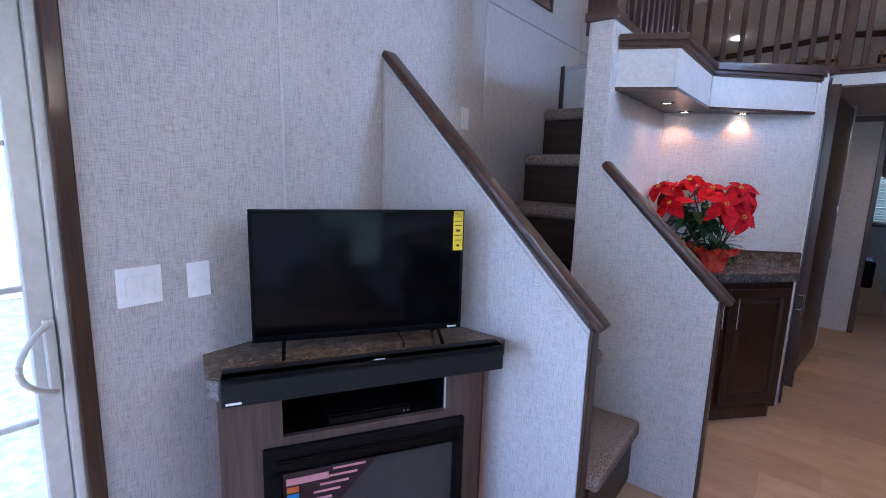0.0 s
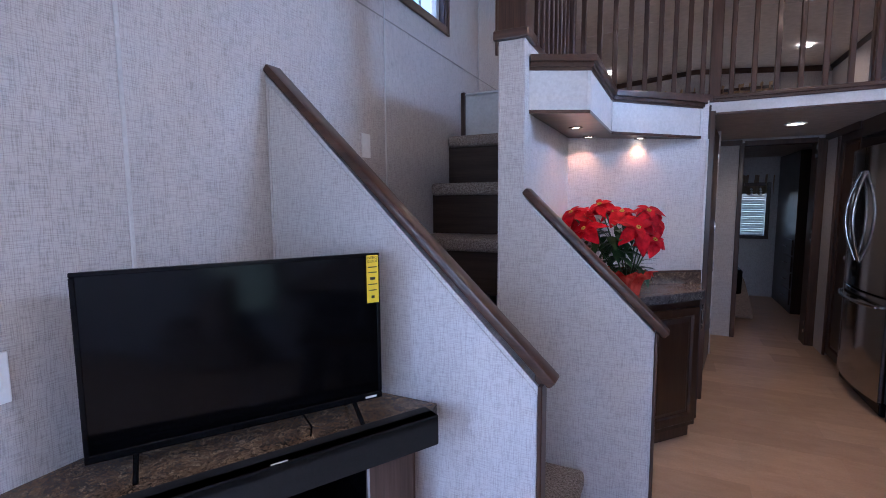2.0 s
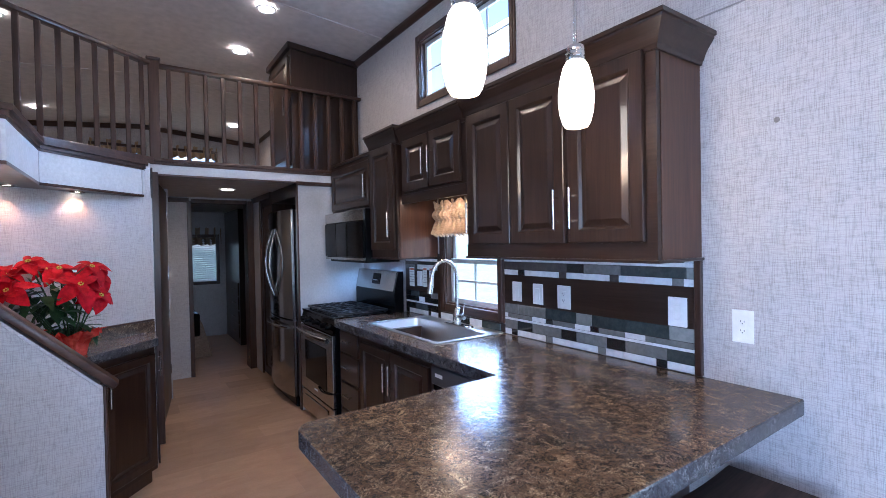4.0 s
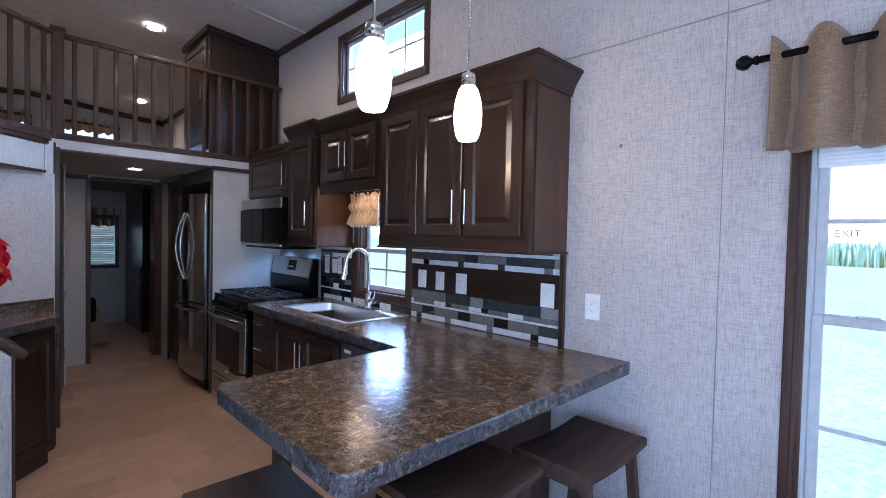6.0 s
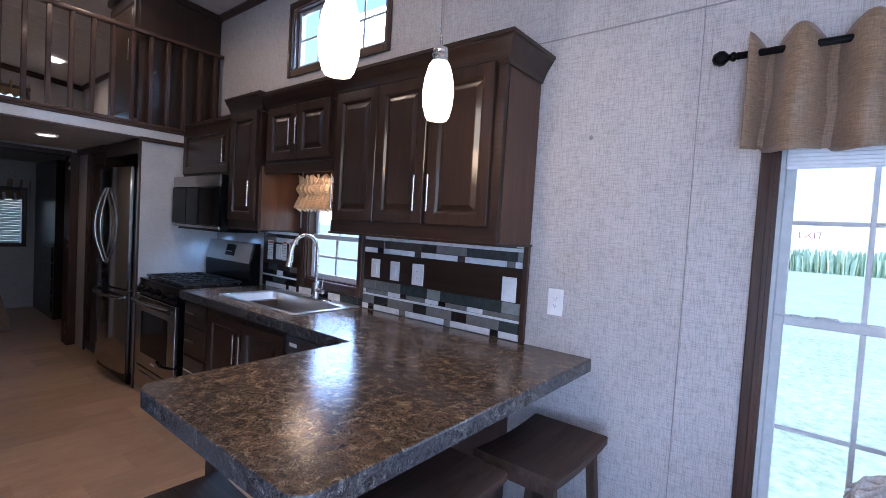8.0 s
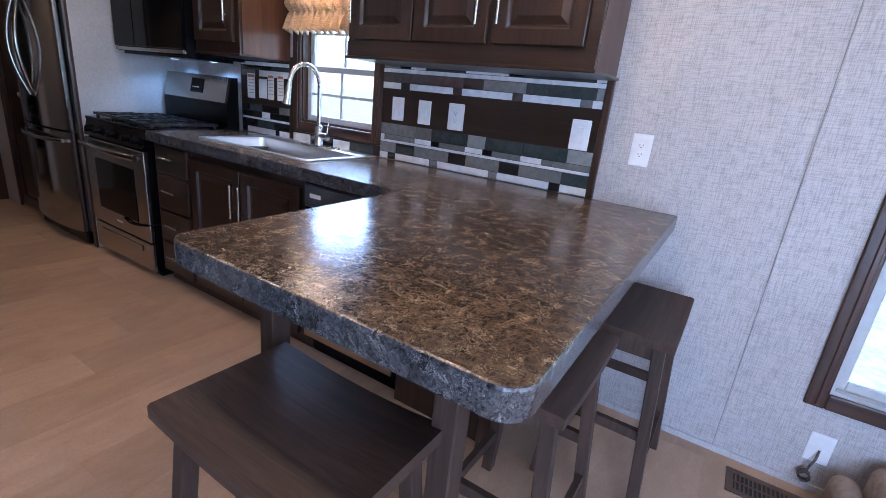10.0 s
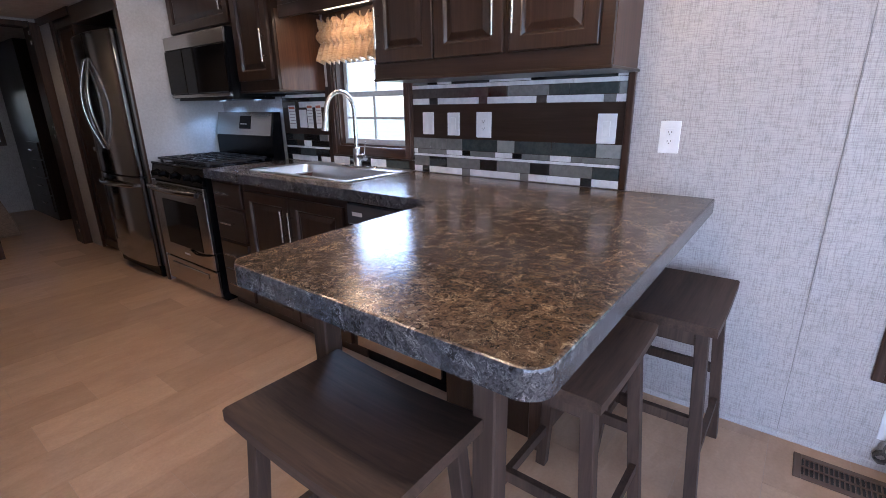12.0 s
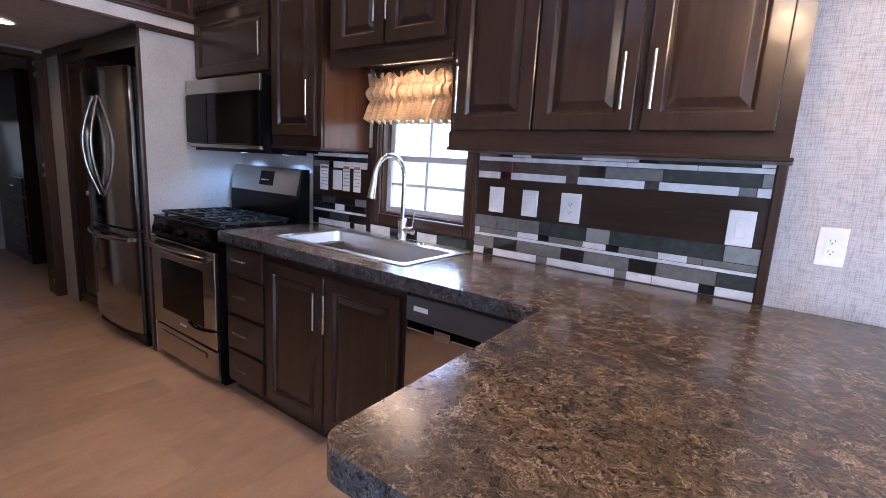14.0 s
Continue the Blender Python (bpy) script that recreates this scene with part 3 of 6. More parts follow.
stair_rail((-0.478, 2.265, 1.478), (0.055, 2.265, 0.952), "short dark brown wooden handrail capping sloped half wall", (0.078, 2.265, 0.925))

stairs = tagged(new("stairs"), "winding carpeted stairs with dark wood risers", "stairs", kind="structure")
BASE[stairs] = Matrix()


def tread(x0, x1, y0, y1, z, nose):
    bm = boxes((x0, x1, y0, y1, z - 0.075, z), bevel=0.022, seg=3)
    part("tread", bm, M_CARPET, stairs, "brown carpeted tread", smooth=50)


for k, (z, x1) in enumerate(((0.33, -0.205), (0.62, -0.40), (0.93, -0.62))):
    tread(x1 - 0.30 if k < 2 else XL + 0.004, x1, 1.70, 2.232, z, 0)
    part("riser", boxes((x1 - 0.045, x1 - 0.030, 1.695, 2.238, max(0, z - 0.31), z - 0.07)), M_RISER, stairs)
for z, y in ((1.235, 2.66), (1.545, 2.94), (1.862, 3.185)):
    tread(XL + 0.004, -0.595, y, y + 0.32, z, 0)
    part("riser", boxes((XL + 0.002, -0.593, y + 0.035, y + 0.05, z - 0.31, z - 0.07)), M_RISER, stairs)
tp = part("top_riser", boxes((XL + 0.03, -0.595, 3.442, 3.458, 1.86, 2.165)), M_WHITE, stairs, "pale panel at the stair head")
part("edge_strip", boxes((XL + 0.001, XL + 0.03, 3.425, 3.458, 1.87, 2.19), bevel=0.003), M_TRIM, tp)
part("nosing", boxes((XL + 0.03, -0.595, 3.43, 3.50, 2.166, 2.182), bevel=0.004), M_VINYLW, tp)

# ---- alcove beside the stairs ----
YA = 3.98
setting("wall_alcove_side", boxes((-0.592, -0.482, 2.290, YA + 0.1, 0, 2.085)), M_WALLV, "pale linen-pattern partition beside the stairs", "wall")
setting("wall_alcove_back", prism(bmesh.new(), [(-0.482, 3.20), (0.268, 3.655), (0.268, 4.10), (0.168, 4.10), (0.168, 3.72), (-0.482, 3.32)], 0, 2.03), M_WALLV, "pale linen-pattern angled alcove wall", "wall")
setting("alcove_edge_trim", boxes((0.262, 0.274, 3.648, 3.664, 0.9, 1.80)), M_WHITE, "pale corner bead", "trim")
edge = [(-0.482, 2.312), (-0.25, 2.43), (-0.235, 3.13), (0.23, 3.60), (0.22, 3.622), (-0.48, 3.197)]
sof = thing("alcove_soffit", "white stepped soffit with brown underside over the alcove", "soffit", (-0.2, 3.0, 1.81))
pts = edge[:5]
for a, b in zip(pts, pts[1:4]):
    d = (Vector(b) - Vector(a)).normalized()
    nrm = Vector((d.y, -d.x))
    o = [a, b, tuple(Vector(b) - nrm * 0.02), tuple(Vector(a) - nrm * 0.02)]
    part("fascia", prism(bmesh.new(), o, 1.815, 1.975), M_WHITE, sof)
    e = 0.004
    part("joint_bead", prism(bmesh.new(), [tuple(Vector(b) + nrm * e - d * 0.016), tuple(Vector(b) + nrm * e), tuple(Vector(b) - nrm * 0.01), tuple(Vector(b) - nrm * 0.01 - d * 0.016)], 1.816, 1.974), M_WHITE, sof)
part("underside", prism(bmesh.new(), edge, 1.800, 1.815), M_TRIMX, sof, "brown wood-look underside")


def offset_line(pts, r):
    out = []
    for i, p in enumerate(pts):
        ns = []
        for a, b in ((i - 1, i), (i, i + 1)):
            if 0 <= a and b < len(pts):
                d = (Vector(pts[b]) - Vector(pts[a])).normalized()
                ns.append(Vector((d.y, -d.x)))
        n = sum(ns, Vector((0, 0))).normalized()
        k = r / max(0.4, n.dot(ns[0]))
        out.append(tuple(Vector(p) + n * k))
    return out


line = [(-0.482, 2.312), (-0.25, 2.43), (-0.235, 3.13), (0.23, 3.60), (0.262, 4.10)]
steps = ((0.004, 1.975, 1.988), (0.012, 1.988, 2.008), (0.026, 2.008, 2.034))
for r, z0, z1 in steps:
    part("cornice", prism(bmesh.new(), offset_line(line, r) + list(reversed(offset_line(line, -0.02))), z0, z1), M_TRIMX, sof, "dark stepped wood cornice")

spots = [(-0.372, 2.79), (-0.366, 3.18), (-0.10, 3.39)]
for x, y in spots:
    s = thing("recessed_spot", "small glowing recessed spotlight in brown soffit", "spotlight", (x, y, 1.80), group="alcove spotlights")
    part("ring", lathe(bmesh.new(), [(0.020, -0.002), (0.034, -0.006), (0.036, 0.0), (0.020, 0.0)], 20, (x, y, 1.799)), M_TRIMX, s, smooth=40)
    part("lens", lathe(bmesh.new(), [(0.0001, -0.001), (0.021, -0.001), (0.021, 0.001)], 20, (x, y, 1.798)), M_SPOTW, s)
    lamp_at("alcove_spot_light", (x, y, 1.785), 0.9, (1, 0.42, 0.15), 0.02, 112)


# ---- loft rails ----
def baluster_run(label, a, b, n, posts):
    run = thing("loft_railing", label, "railing", (*a, ZL))
    A, B = Vector((*a, 0)), Vector((*b, 0))
    d = (B - A).normalized()
    m = M_TRIMX if abs(d.x) > 0.5 else M_TRIMY
    part("handrail", beam(bmesh.new(), A + Vector((0, 0, 2.845)), B + Vector((0, 0, 2.845)), 0.062, 0.030, (0, 0, 1), 0.008), m, run, smooth=40)
    part("shoe", beam(bmesh.new(), A + Vector((0, 0, 2.118)), B + Vector((0, 0, 2.118)), 0.075, 0.05, (0, 0, 1), 0.004), m, run)
    for i in range(n):
        p = A.lerp(B, (i + 0.5) / n)
        part("baluster", boxes((p.x - 0.015, p.x + 0.015, p.y - 0.015, p.y + 0.015, 2.14, 2.832), bevel=0.003), M_TRIM, run)
    for q in posts:
        x, y, r, z = q
        po = part("newel_post", boxes((x - r, x + r, y - r, y + r, 2.095, z), bevel=0.004), M_TRIM, run)
        part("cap", boxes((x - r - 0.012, x + r + 0.012, y - r - 0.012, y + r + 0.012, z, z + 0.022), bevel=0.007, seg=2), M_TRIMX, po)
    return run


baluster_run("dark wood loft railing with square balusters", (0.36, 4.13), (2.01, 4.13), 13, [(0.325, 4.13, 0.035, 2.875)])
baluster_run("dark wood loft railing set across the corner", (0.29, 4.10), (-0.50, 3.46), 9, [(-0.535, 3.44, 0.035, 2.875)])
baluster_run("dark wood loft railing above the stairs", (-0.535, 3.40), (-0.535, 2.36), 10, [])
post = thing("stair_newel", "boxed dark wood newel on the stair wall", "newel", (-0.54, 2.27, 2.085))
part("shaft", boxes((-0.597, -0.477, 2.235, 2.35, 2.11, 3.0), bevel=0.003), M_TRIM, post)
part("base_moulding", boxes((-0.612, -0.462, 2.222, 2.365, 2.086, 2.125), bevel=0.006, seg=2), M_TRIMX, post)
part("side_strip", boxes((-0.603, -0.593, 2.228, 2.24, 2.03, 3.0)), M_TRIM, post)

# beam under the loft's front edge
setting("loft_beam", boxes((0.268, 1.735, 4.10, 4.16, 2.022, 2.112), bevel=0.004), M_WHITE, "white beam along the loft front", "beam")
setting("loft_beam_strip", boxes((0.262, 2.01, 4.085, 4.175, 2.113, 2.135), bevel=0.004), M_TRIMX, "dark wood strip on the beam", "trim")
setting("loft_beam_strip", boxes((0.268, 1.735, 4.092, 4.10, 2.010, 2.024), (1.37, 2.012, 4.098, 4.118, 1.996, 2.03)), M_TRIMX, "dark wood strip under the beam", "trim")

# loft wardrobe
wr = thing("loft_wardrobe", "tall dark wood wardrobe in the loft", "wardrobe", (1.69, 4.53, ZL))
zt = lambda x: ZR - (x - XM) * (ZR - ZW) / (XR - XM) - 0.004
part("body", prism(bmesh.new(), [(1.375, 2.10), (XR - 0.002, 2.10), (XR - 0.002, zt(XR) - 0.01), (1.375, zt(1.375) - 0.01)], 4.19, 4.89, "y"), M_CAB, wr)
part("crown", prism(bmesh.new(), [(1.345, zt(1.345) - 0.05), (XR - 0.002, zt(XR) - 0.05), (XR - 0.002, zt(XR)), (1.345, zt(1.345))], 4.165, 4.92, "y"), M_CABH, wr)

# ---- cabinet fronts ----
def raised_panel(u0, u1, z0, z1, stile=0.058):
    """A framed door with a bevelled field, facing -x at x = 0, 20 mm thick."""
    bm = bmesh.new()
    k = stile
    rings = []
    for ins, x in ((0.0, 0.020), (0.0, 0.003), (0.003, 0.0), (k - 0.007, 0.0), (k - 0.003, 0.002), (k, 0.006), (k + 0.005, 0.013), (k + 0.010, 0.013), (k + 0.032, 0.004), (k + 0.036, 0.003)):
        rings.append([bm.verts.new((x, y, z)) for y, z in ((u0 + ins, z0 + ins), (u1 - ins, z0 + ins), (u1 - ins, z1 - ins), (u0 + ins, z1 - ins))])
    for p, q in zip(rings, rings[1:]):
        for i in range(4):
            bm.faces.new((p[i], p[(i + 1) % 4], q[(i + 1) % 4], q[i]))
    bm.faces.new(rings[0][::-1])
    bm.faces.new(rings[-1])
    return bm


def bar_pull(parent, x, y, z, length=0.17, horizontal=False):
    bm = bmesh.new()
    h = length / 2
    d = Vector((0, h, 0)) if horizontal else Vector((0, 0, h))
    c = Vector((x - 0.030, y, z))
    rod(bm, c - d, c + d, 0.0058, n=10)
    for s in (-0.62, 0.62):
        rod(bm, c + d * s, c + d * s + Vector((0.030, 0, 0)), 0.0045, n=8)
    part("handle", bm, M_NICKEL, parent, "brushed nickel bar handle", smooth=40)


def cab_door(parent, x, y0, y1, z0, z1, pull=None, pz=None, length=0.17):
    bm = raised_panel(y0, y1, z0, z1)
    bm.transform(Matrix.Translation((x, 0, 0)))
    d = part("door", bm, M_CAB, parent)
    if pull is not None:
        bar_pull(d, x, pull, pz, length)
    return d


def crown(parent, x, y0, y1, z, ends=True):
    """A coved crown along a cabinet's front and round its free end at y0."""
    bm = bmesh.new()
    rings = []
    for r, h in ((0.0, -0.055), (0.008, -0.055), (0.010, -0.042), (0.015, -0.036), (0.020, -0.020), (0.030, 0.0), (0.044, 0.020), (0.054, 0.034), (0.055, 0.042), (0.063, 0.044), (0.063, 0.060)):
        e = r if ends else 0.0
        rings.append([bm.verts.new(p) for p in ((XR - 0.002, y0 - e, z + h), (x - r, y0 - e, z + h), (x - r, y1, z + h), (XR - 0.002, y1, z + h))])
    for p, q in zip(rings, rings[1:]):
        for k in range(4):
            bm.faces.new((p[k], p[(k + 1) % 4], q[(k + 1) % 4], q[k]))
    bm.faces.new(rings[0][::-1])
    bm.faces.new(rings[-1])
    part("crown", bm, M_CABH, parent)


wdoor = cab_door(wr, 1.354, 4.23, 4.86, 2.19, 3.17, 4.27, 2.72)

XF = 1.705
u1 = thing("wall_cabinet", "dark espresso three-door wall cabinet with crown moulding", "cabinet", (1.85, 1.5, 1.39))
part("body", boxes((XF, XR - 0.002, 0.952, 2.068, 1.385, 2.21)), M_CAB, u1)
part("end_panel", boxes((XF + 0.03, XR - 0.001, 0.946, 0.9515, 1.385, 2.185), bevel=0.001), M_CABIN, u1, "brown end panel with warm lamp light in its colour")
part("face_frame", boxes((XF - 0.004, XF + 0.016, 0.944, 2.070, 1.385, 1.452), (XF - 0.004, XF + 0.016, 0.944, 0.985, 1.452, 2.165), (XF - 0.004, XF + 0.016, 0.985, 2.070, 2.158, 2.165)), M_CABH, u1)
part("light_rail", boxes((XF - 0.018, XR - 0.002, 0.934, 2.072, 1.376, 1.388), bevel=0.003), M_CABH, u1)
for y0, y1, p in ((1.705, 2.040, 2.012), (1.360, 1.697, 1.392), (0.988, 1.334, 1.305)):
    cab_door(u1, XF - 0.024, y0, y1, 1.455, 2.156, p, 1.60)
crown(u1, XF, 0.944, 2.07, 2.20)

u2 = thing("wall_cabinet", "dark two-door cabinet bridging the sink window", "cabinet", (1.85, 2.43, 1.79))
part("body", boxes((XF, XR - 0.002, 2.072, 2.806, 1.79, 2.205)), M_CAB, u2)
part("apron", boxes((XF - 0.004, XF + 0.014, 2.074, 2.806, 1.735, 1.80), bevel=0.002), M_CABH, u2)
for y0, y1, p in ((2.11, 2.425, 2.397), (2.440, 2.752, 2.468)):
    cab_door(u2, XF - 0.024, y0, y1, 1.815, 2.155, p, 1.98, 0.16)
crown(u2, XF, 2.074, 2.806, 2.195, False)

u3 = thing("wall_cabinet", "narrow tall dark wall cabinet beside the microwave", "cabinet", (1.85, 3.04, 1.36))
part("body", boxes((XF - 0.02, XR - 0.002, 2.842, 3.250, 1.362, 2.215)), M_CAB, u3)
part("end_panel", boxes((XF - 0.005, XR - 0.001, 2.836, 2.8415, 1.362, 1.79), bevel=0.001), M_CABIN, u3, "brown end panel with warm lamp light in its colour")
part("light_rail", boxes((XF - 0.03, XR - 0.002, 2.832, 3.252, 1.352, 1.364), bevel=0.003), M_CABH, u3)
cab_door(u3, XF - 0.044, 2.868, 3.225, 1.42, 2.165, 2.898, 1.60)
crown(u3, XF - 0.02, 2.838, 3.25, 2.21)

u4 = thing("wall_cabinet", "short dark wall cabinet above the microwave", "cabinet", (1.85, 3.68, 1.74))
part("body", boxes((XF, XR - 0.002, 3.254, 4.095, 1.742, 2.16)), M_CAB, u4)
cab_door(u4, XF - 0.024, 3.285, 4.065, 1.765, 2.12, 3.325, 1.92, 0.17)
part("top_strip", boxes((XF - 0.012, XR - 0.002, 3.254, 4.095, 2.16, 2.185), bevel=0.004), M_CABH, u4)

glowbar = thing("under_cabinet_light", "slim glowing strip light above the sink window", "light", (1.80, 2.44, 1.78))
part("housing", boxes((1.83, 1.87, 2.25, 2.62, 1.778, 1.789), bevel=0.002), M_PLATE, glowbar)
part("diffuser", boxes((1.833, 1.867, 2.26, 2.61, 1.774, 1.778)), M_SPOTW, glowbar)
ul = window_light("under_cabinet_lamp", (1.85, 2.44, 1.772), (1.87, 2.44, 1.2), 0.35, 0.03, 0.42, (1, 0.62, 0.32))

# ---- base cabinets and worktop ----
XB = 1.425
bd = thing("base_cabinet", "dark base cabinet with four drawers", "cabinet", (1.7, 3.10, 0))
part("body", boxes((XB, XR - 0.01, 2.918, 3.292, 0.085, 0.858), (XB + 0.05, XR - 0.01, 2.918, 3.292, 0, 0.085)), M_CAB, bd)
for z0, z1 in ((0.690, 0.840), (0.480, 0.675), (0.285, 0.465), (0.090, 0.270)):
    dr = part("drawer_front", boxes((XB - 0.020, XB, 2.938, 3.250, z0, z1), bevel=0.005, seg=2), M_CABH, bd)
    bar_pull(dr, XB - 0.020, 3.09, (z0 + z1) / 2 + 0.015, 0.13, True)
bs = thing("base_cabinet", "dark two-door sink base cabinet", "cabinet", (1.7, 2.46, 0))
part("body", boxes((XB, XB + 0.02, 2.018, 2.914, 0.085, 0.858), (XB + 0.05, XB + 0.06, 2.018, 2.914, 0, 0.085), (XB + 0.02, XR - 0.01, 2.018, 2.034, 0.085, 0.858), (XB + 0.02, XR - 0.01, 2.898, 2.914, 0.085, 0.858)), M_CAB, bs)
cab_door(bs, XB - 0.022, 2.475, 2.900, 0.10, 0.812, 2.505, 0.66)
cab_door(bs, XB - 0.022, 2.045, 2.465, 0.10, 0.812, 2.437, 0.66)

dw = thing("dishwasher", "stainless dishwasher with dark control strip", "dishwasher", (1.7, 1.72, 0))
part("body", boxes((XB, XR - 0.01, 1.465, 2.008, 0.09, 0.852), (XB + 0.05, XR - 0.01, 1.465, 2.008, 0, 0.09)), M_BLACK, dw)
part("door", boxes((XB - 0.022, XB, 1.47, 2.003, 0.11, 0.715), bevel=0.004), M_STEELD, dw)
cp = part("control_strip", boxes((XB - 0.026, XB, 1.47, 2.003, 0.745, 0.842), bevel=0.005), mat("grey_plastic", (0.06, 0.06, 0.065), 0.35), dw)
part("label", boxes((XB - 0.0275, XB - 0.026, 1.90, 1.965, 0.788, 0.806)), M_PAPER, cp, "small white label")
part("pocket_handle", boxes((XB - 0.012, XB, 1.47, 2.003, 0.716, 0.744)), M_GLOSSB, dw)
part("tag", boxes((XB - 0.024, XB - 0.0225, 1.80, 1.87, 0.700, 0.735), bevel=0.001), M_NICKEL, dw, "shiny sticker")

pc = thing("base_cabinet", "dark peninsula cabinet under the worktop", "cabinet", (1.7, 1.2, 0))
part("body", boxes((XB, XR - 0.01, 1.03, 1.455, 0.0, 0.858)), M_CAB, pc)
part("back_panel", boxes((XB - 0.03, XR - 0.01, 1.0, 1.028, 0.0, 0.858), bevel=0.003), M_TRIM, pc)
part("corner_post", boxes((XB - 0.05, XB, 0.975, 1.03, 0, 0.858), bevel=0.004), M_TRIM, pc)


def round_outline(pts, radii, n=8):
    out = []
    L = len(pts)
    for i, (p, r) in enumerate(zip(pts, radii)):
        if not r:
            out.append(p)
            continue
        P, A, B = Vector(p), Vector(pts[i - 1]), Vector(pts[(i + 1) % L])
        a, b = (A - P).normalized(), (B - P).normalized()
        s, e = P + a * r, P + b * r
        c = P + a * r + b * r
        for k in range(n + 1):
            t = k / n * math.pi / 2
            q = c - b * r * math.cos(t) - a * r * math.sin(t)
            out.append((q.x, q.y))
    return out


wt = thing("worktop", "brown and grey stone-pattern laminate worktop with peninsula", "worktop", (1.4, 1.6, 0.85))
SK = (1.522, 1.984, 2.130, 2.965)
bm = bmesh.new()
pen = round_outline([(0.530, 0.598), (XR - 0.002, 0.612), (XR - 0.002, 1.470), (1.385, 1.470), (0.536, 1.445)], (0.050, 0, 0, 0, 0.05))
prism(bm, pen, 0.856, 0.910)
bmesh.ops.bevel(bm, geom=[e for e in bm.edges if abs(e.verts[0].co.z - e.verts[1].co.z) < 1e-4 and e.verts[0].co.z > 0.9 and not (e.verts[0].co.y > 1.43 and e.verts[1].co.y > 1.43) and not (e.verts[0].co.x > 2 and e.verts[1].co.x > 2)], offset=0.006, segments=2, affect="EDGES", profile=0.5)
for b in ((1.385, SK[0], 1.470, 3.297), (SK[1], XR - 0.002, 1.470, 3.297), (SK[0], SK[1], 1.470, SK[2]), (SK[0], SK[1], SK[3], 3.297)):
    box(bm, b[0], b[1], b[2], b[3], 0.856, 0.9098)
bm.normal_update()
for f in bm.faces:
    f.material_index = 0 if abs(f.normal.z) > 0.5 else 1
part("slab", bm, [M_CTR, M_CTRE], wt)
for x, y in ((0.725, 0.80), (0.755, 1.365)):
    part("leg", boxes((x - 0.028, x + 0.028, y - 0.028, y + 0.028, 0, 0.856), bevel=0.004), M_STOOLZ, wt, "square dark wood support leg")
part("apron", boxes((0.74, 0.775, 0.84, 1.33, 0.78, 0.856), bevel=0.003), M_STOOLZ, wt)

sink = thing("kitchen_sink", "single-bowl stainless steel drop-in sink", "sink", (1.74, 2.58, 0.72))
bm = bmesh.new()
rings = []
for ins, z, r in ((-0.022, 0.9115, 0.03), (-0.020, 0.916, 0.03), (0.006, 0.917, 0.035), (0.016, 0.911, 0.04), (0.030, 0.735, 0.06), (0.075, 0.722, 0.05)):
    o = round_outline([(SK[0] + ins, SK[2] + ins), (SK[1] - ins - 0.066 * (ins > 0), SK[2] + ins), (SK[1] - ins - 0.066 * (ins > 0), SK[3] - ins), (SK[0] + ins, SK[3] - ins)], (r,) * 4, 5)
    rings.append([bm.verts.new((x, y, z)) for x, y in o])
for p, q in zip(rings, rings[1:]):
    for i in range(len(p)):
        bm.faces.new((p[i], p[(i + 1) % len(p)], q[(i + 1) % len(p)], q[i]))
bm.faces.new(rings[-1])
part("bowl", bm, M_SINK, sink, smooth=35)
part("drain", lathe(bmesh.new(), [(0.0001, 0.003), (0.03, 0.002), (0.042, 0.004), (0.045, 0.0)], 20, (1.73, 2.58, 0.722)), M_NICKEL, sink, smooth=40)
part("hole_cover", lathe(bmesh.new(), [(0.0001, 0.012), (0.018, 0.010), (0.022, 0.0)], 16, (1.935, 2.36, 0.917)), M_NICKEL, sink, smooth=40)

fc = thing("kitchen_faucet", "brushed nickel pull-down gooseneck faucet", "faucet", (1.935, 2.50, 0.917))
fx, fy = 1.935, 2.50
part("base_plate", boxes((fx - 0.026, fx + 0.026, fy - 0.12, fy + 0.12, 0.917, 0.923), bevel=0.0025), M_NICKEL, fc)
part("body", lathe(bmesh.new(), [(0.024, 0.0), (0.024, 0.10), (0.020, 0.108), (0.0145, 0.112)], 20, (fx, fy, 0.922)), M_NICKEL, fc, smooth=40)
arc = [(fx, fy, 1.02), (fx, fy, 1.24)] + [(fx - 0.085 + 0.085 * math.cos(t), fy + 0.02 * (1 - math.cos(t)), 1.24 + 0.105 * math.sin(t)) for t in [math.pi * k / 12 for k in range(1, 12)]] + [(fx - 0.172, fy + 0.042, 1.235)]
part("spout", tube(bmesh.new(), arc, 0.0125, 12), M_NICKEL, fc, smooth=50)
part("spray_head", rod(bmesh.new(), (fx - 0.172, fy + 0.042, 1.24), (fx - 0.186, fy + 0.048, 1.135), 0.0135, 0.020, 14), M_NICKEL, fc, smooth=40)
lv = part("lever", rod(bmesh.new(), (fx, fy, 0.975), (fx, fy - 0.07, 0.975), 0.018, 0.020, 14), M_NICKEL, fc, smooth=40)
part("lever_arm", rod(bmesh.new(), (fx, fy - 0.062, 0.985), (fx + 0.005, fy - 0.072, 1.065), 0.005, 0.0035, 8), M_NICKEL, lv, smooth=40)

# ---- range ----
rg = thing("gas_range", "stainless and black gas range with cast-iron grates", "stove", (1.68, 3.69, 0))
X0, Y0, Y1 = 1.372, 3.318, 4.075
part("body", boxes((X0 + 0.03, 1.99, Y0, Y1, 0.03, 0.895), (X0 + 0.06, 1.95, Y0 + 0.03, Y1 - 0.03, 0, 0.03)), M_BLACK, rg)
dr = part("drawer", boxes((X0 + 0.004, X0 + 0.03, Y0 + 0.006, Y1 - 0.006, 0.045, 0.225), bevel=0.006, seg=2), M_STEEL, rg)
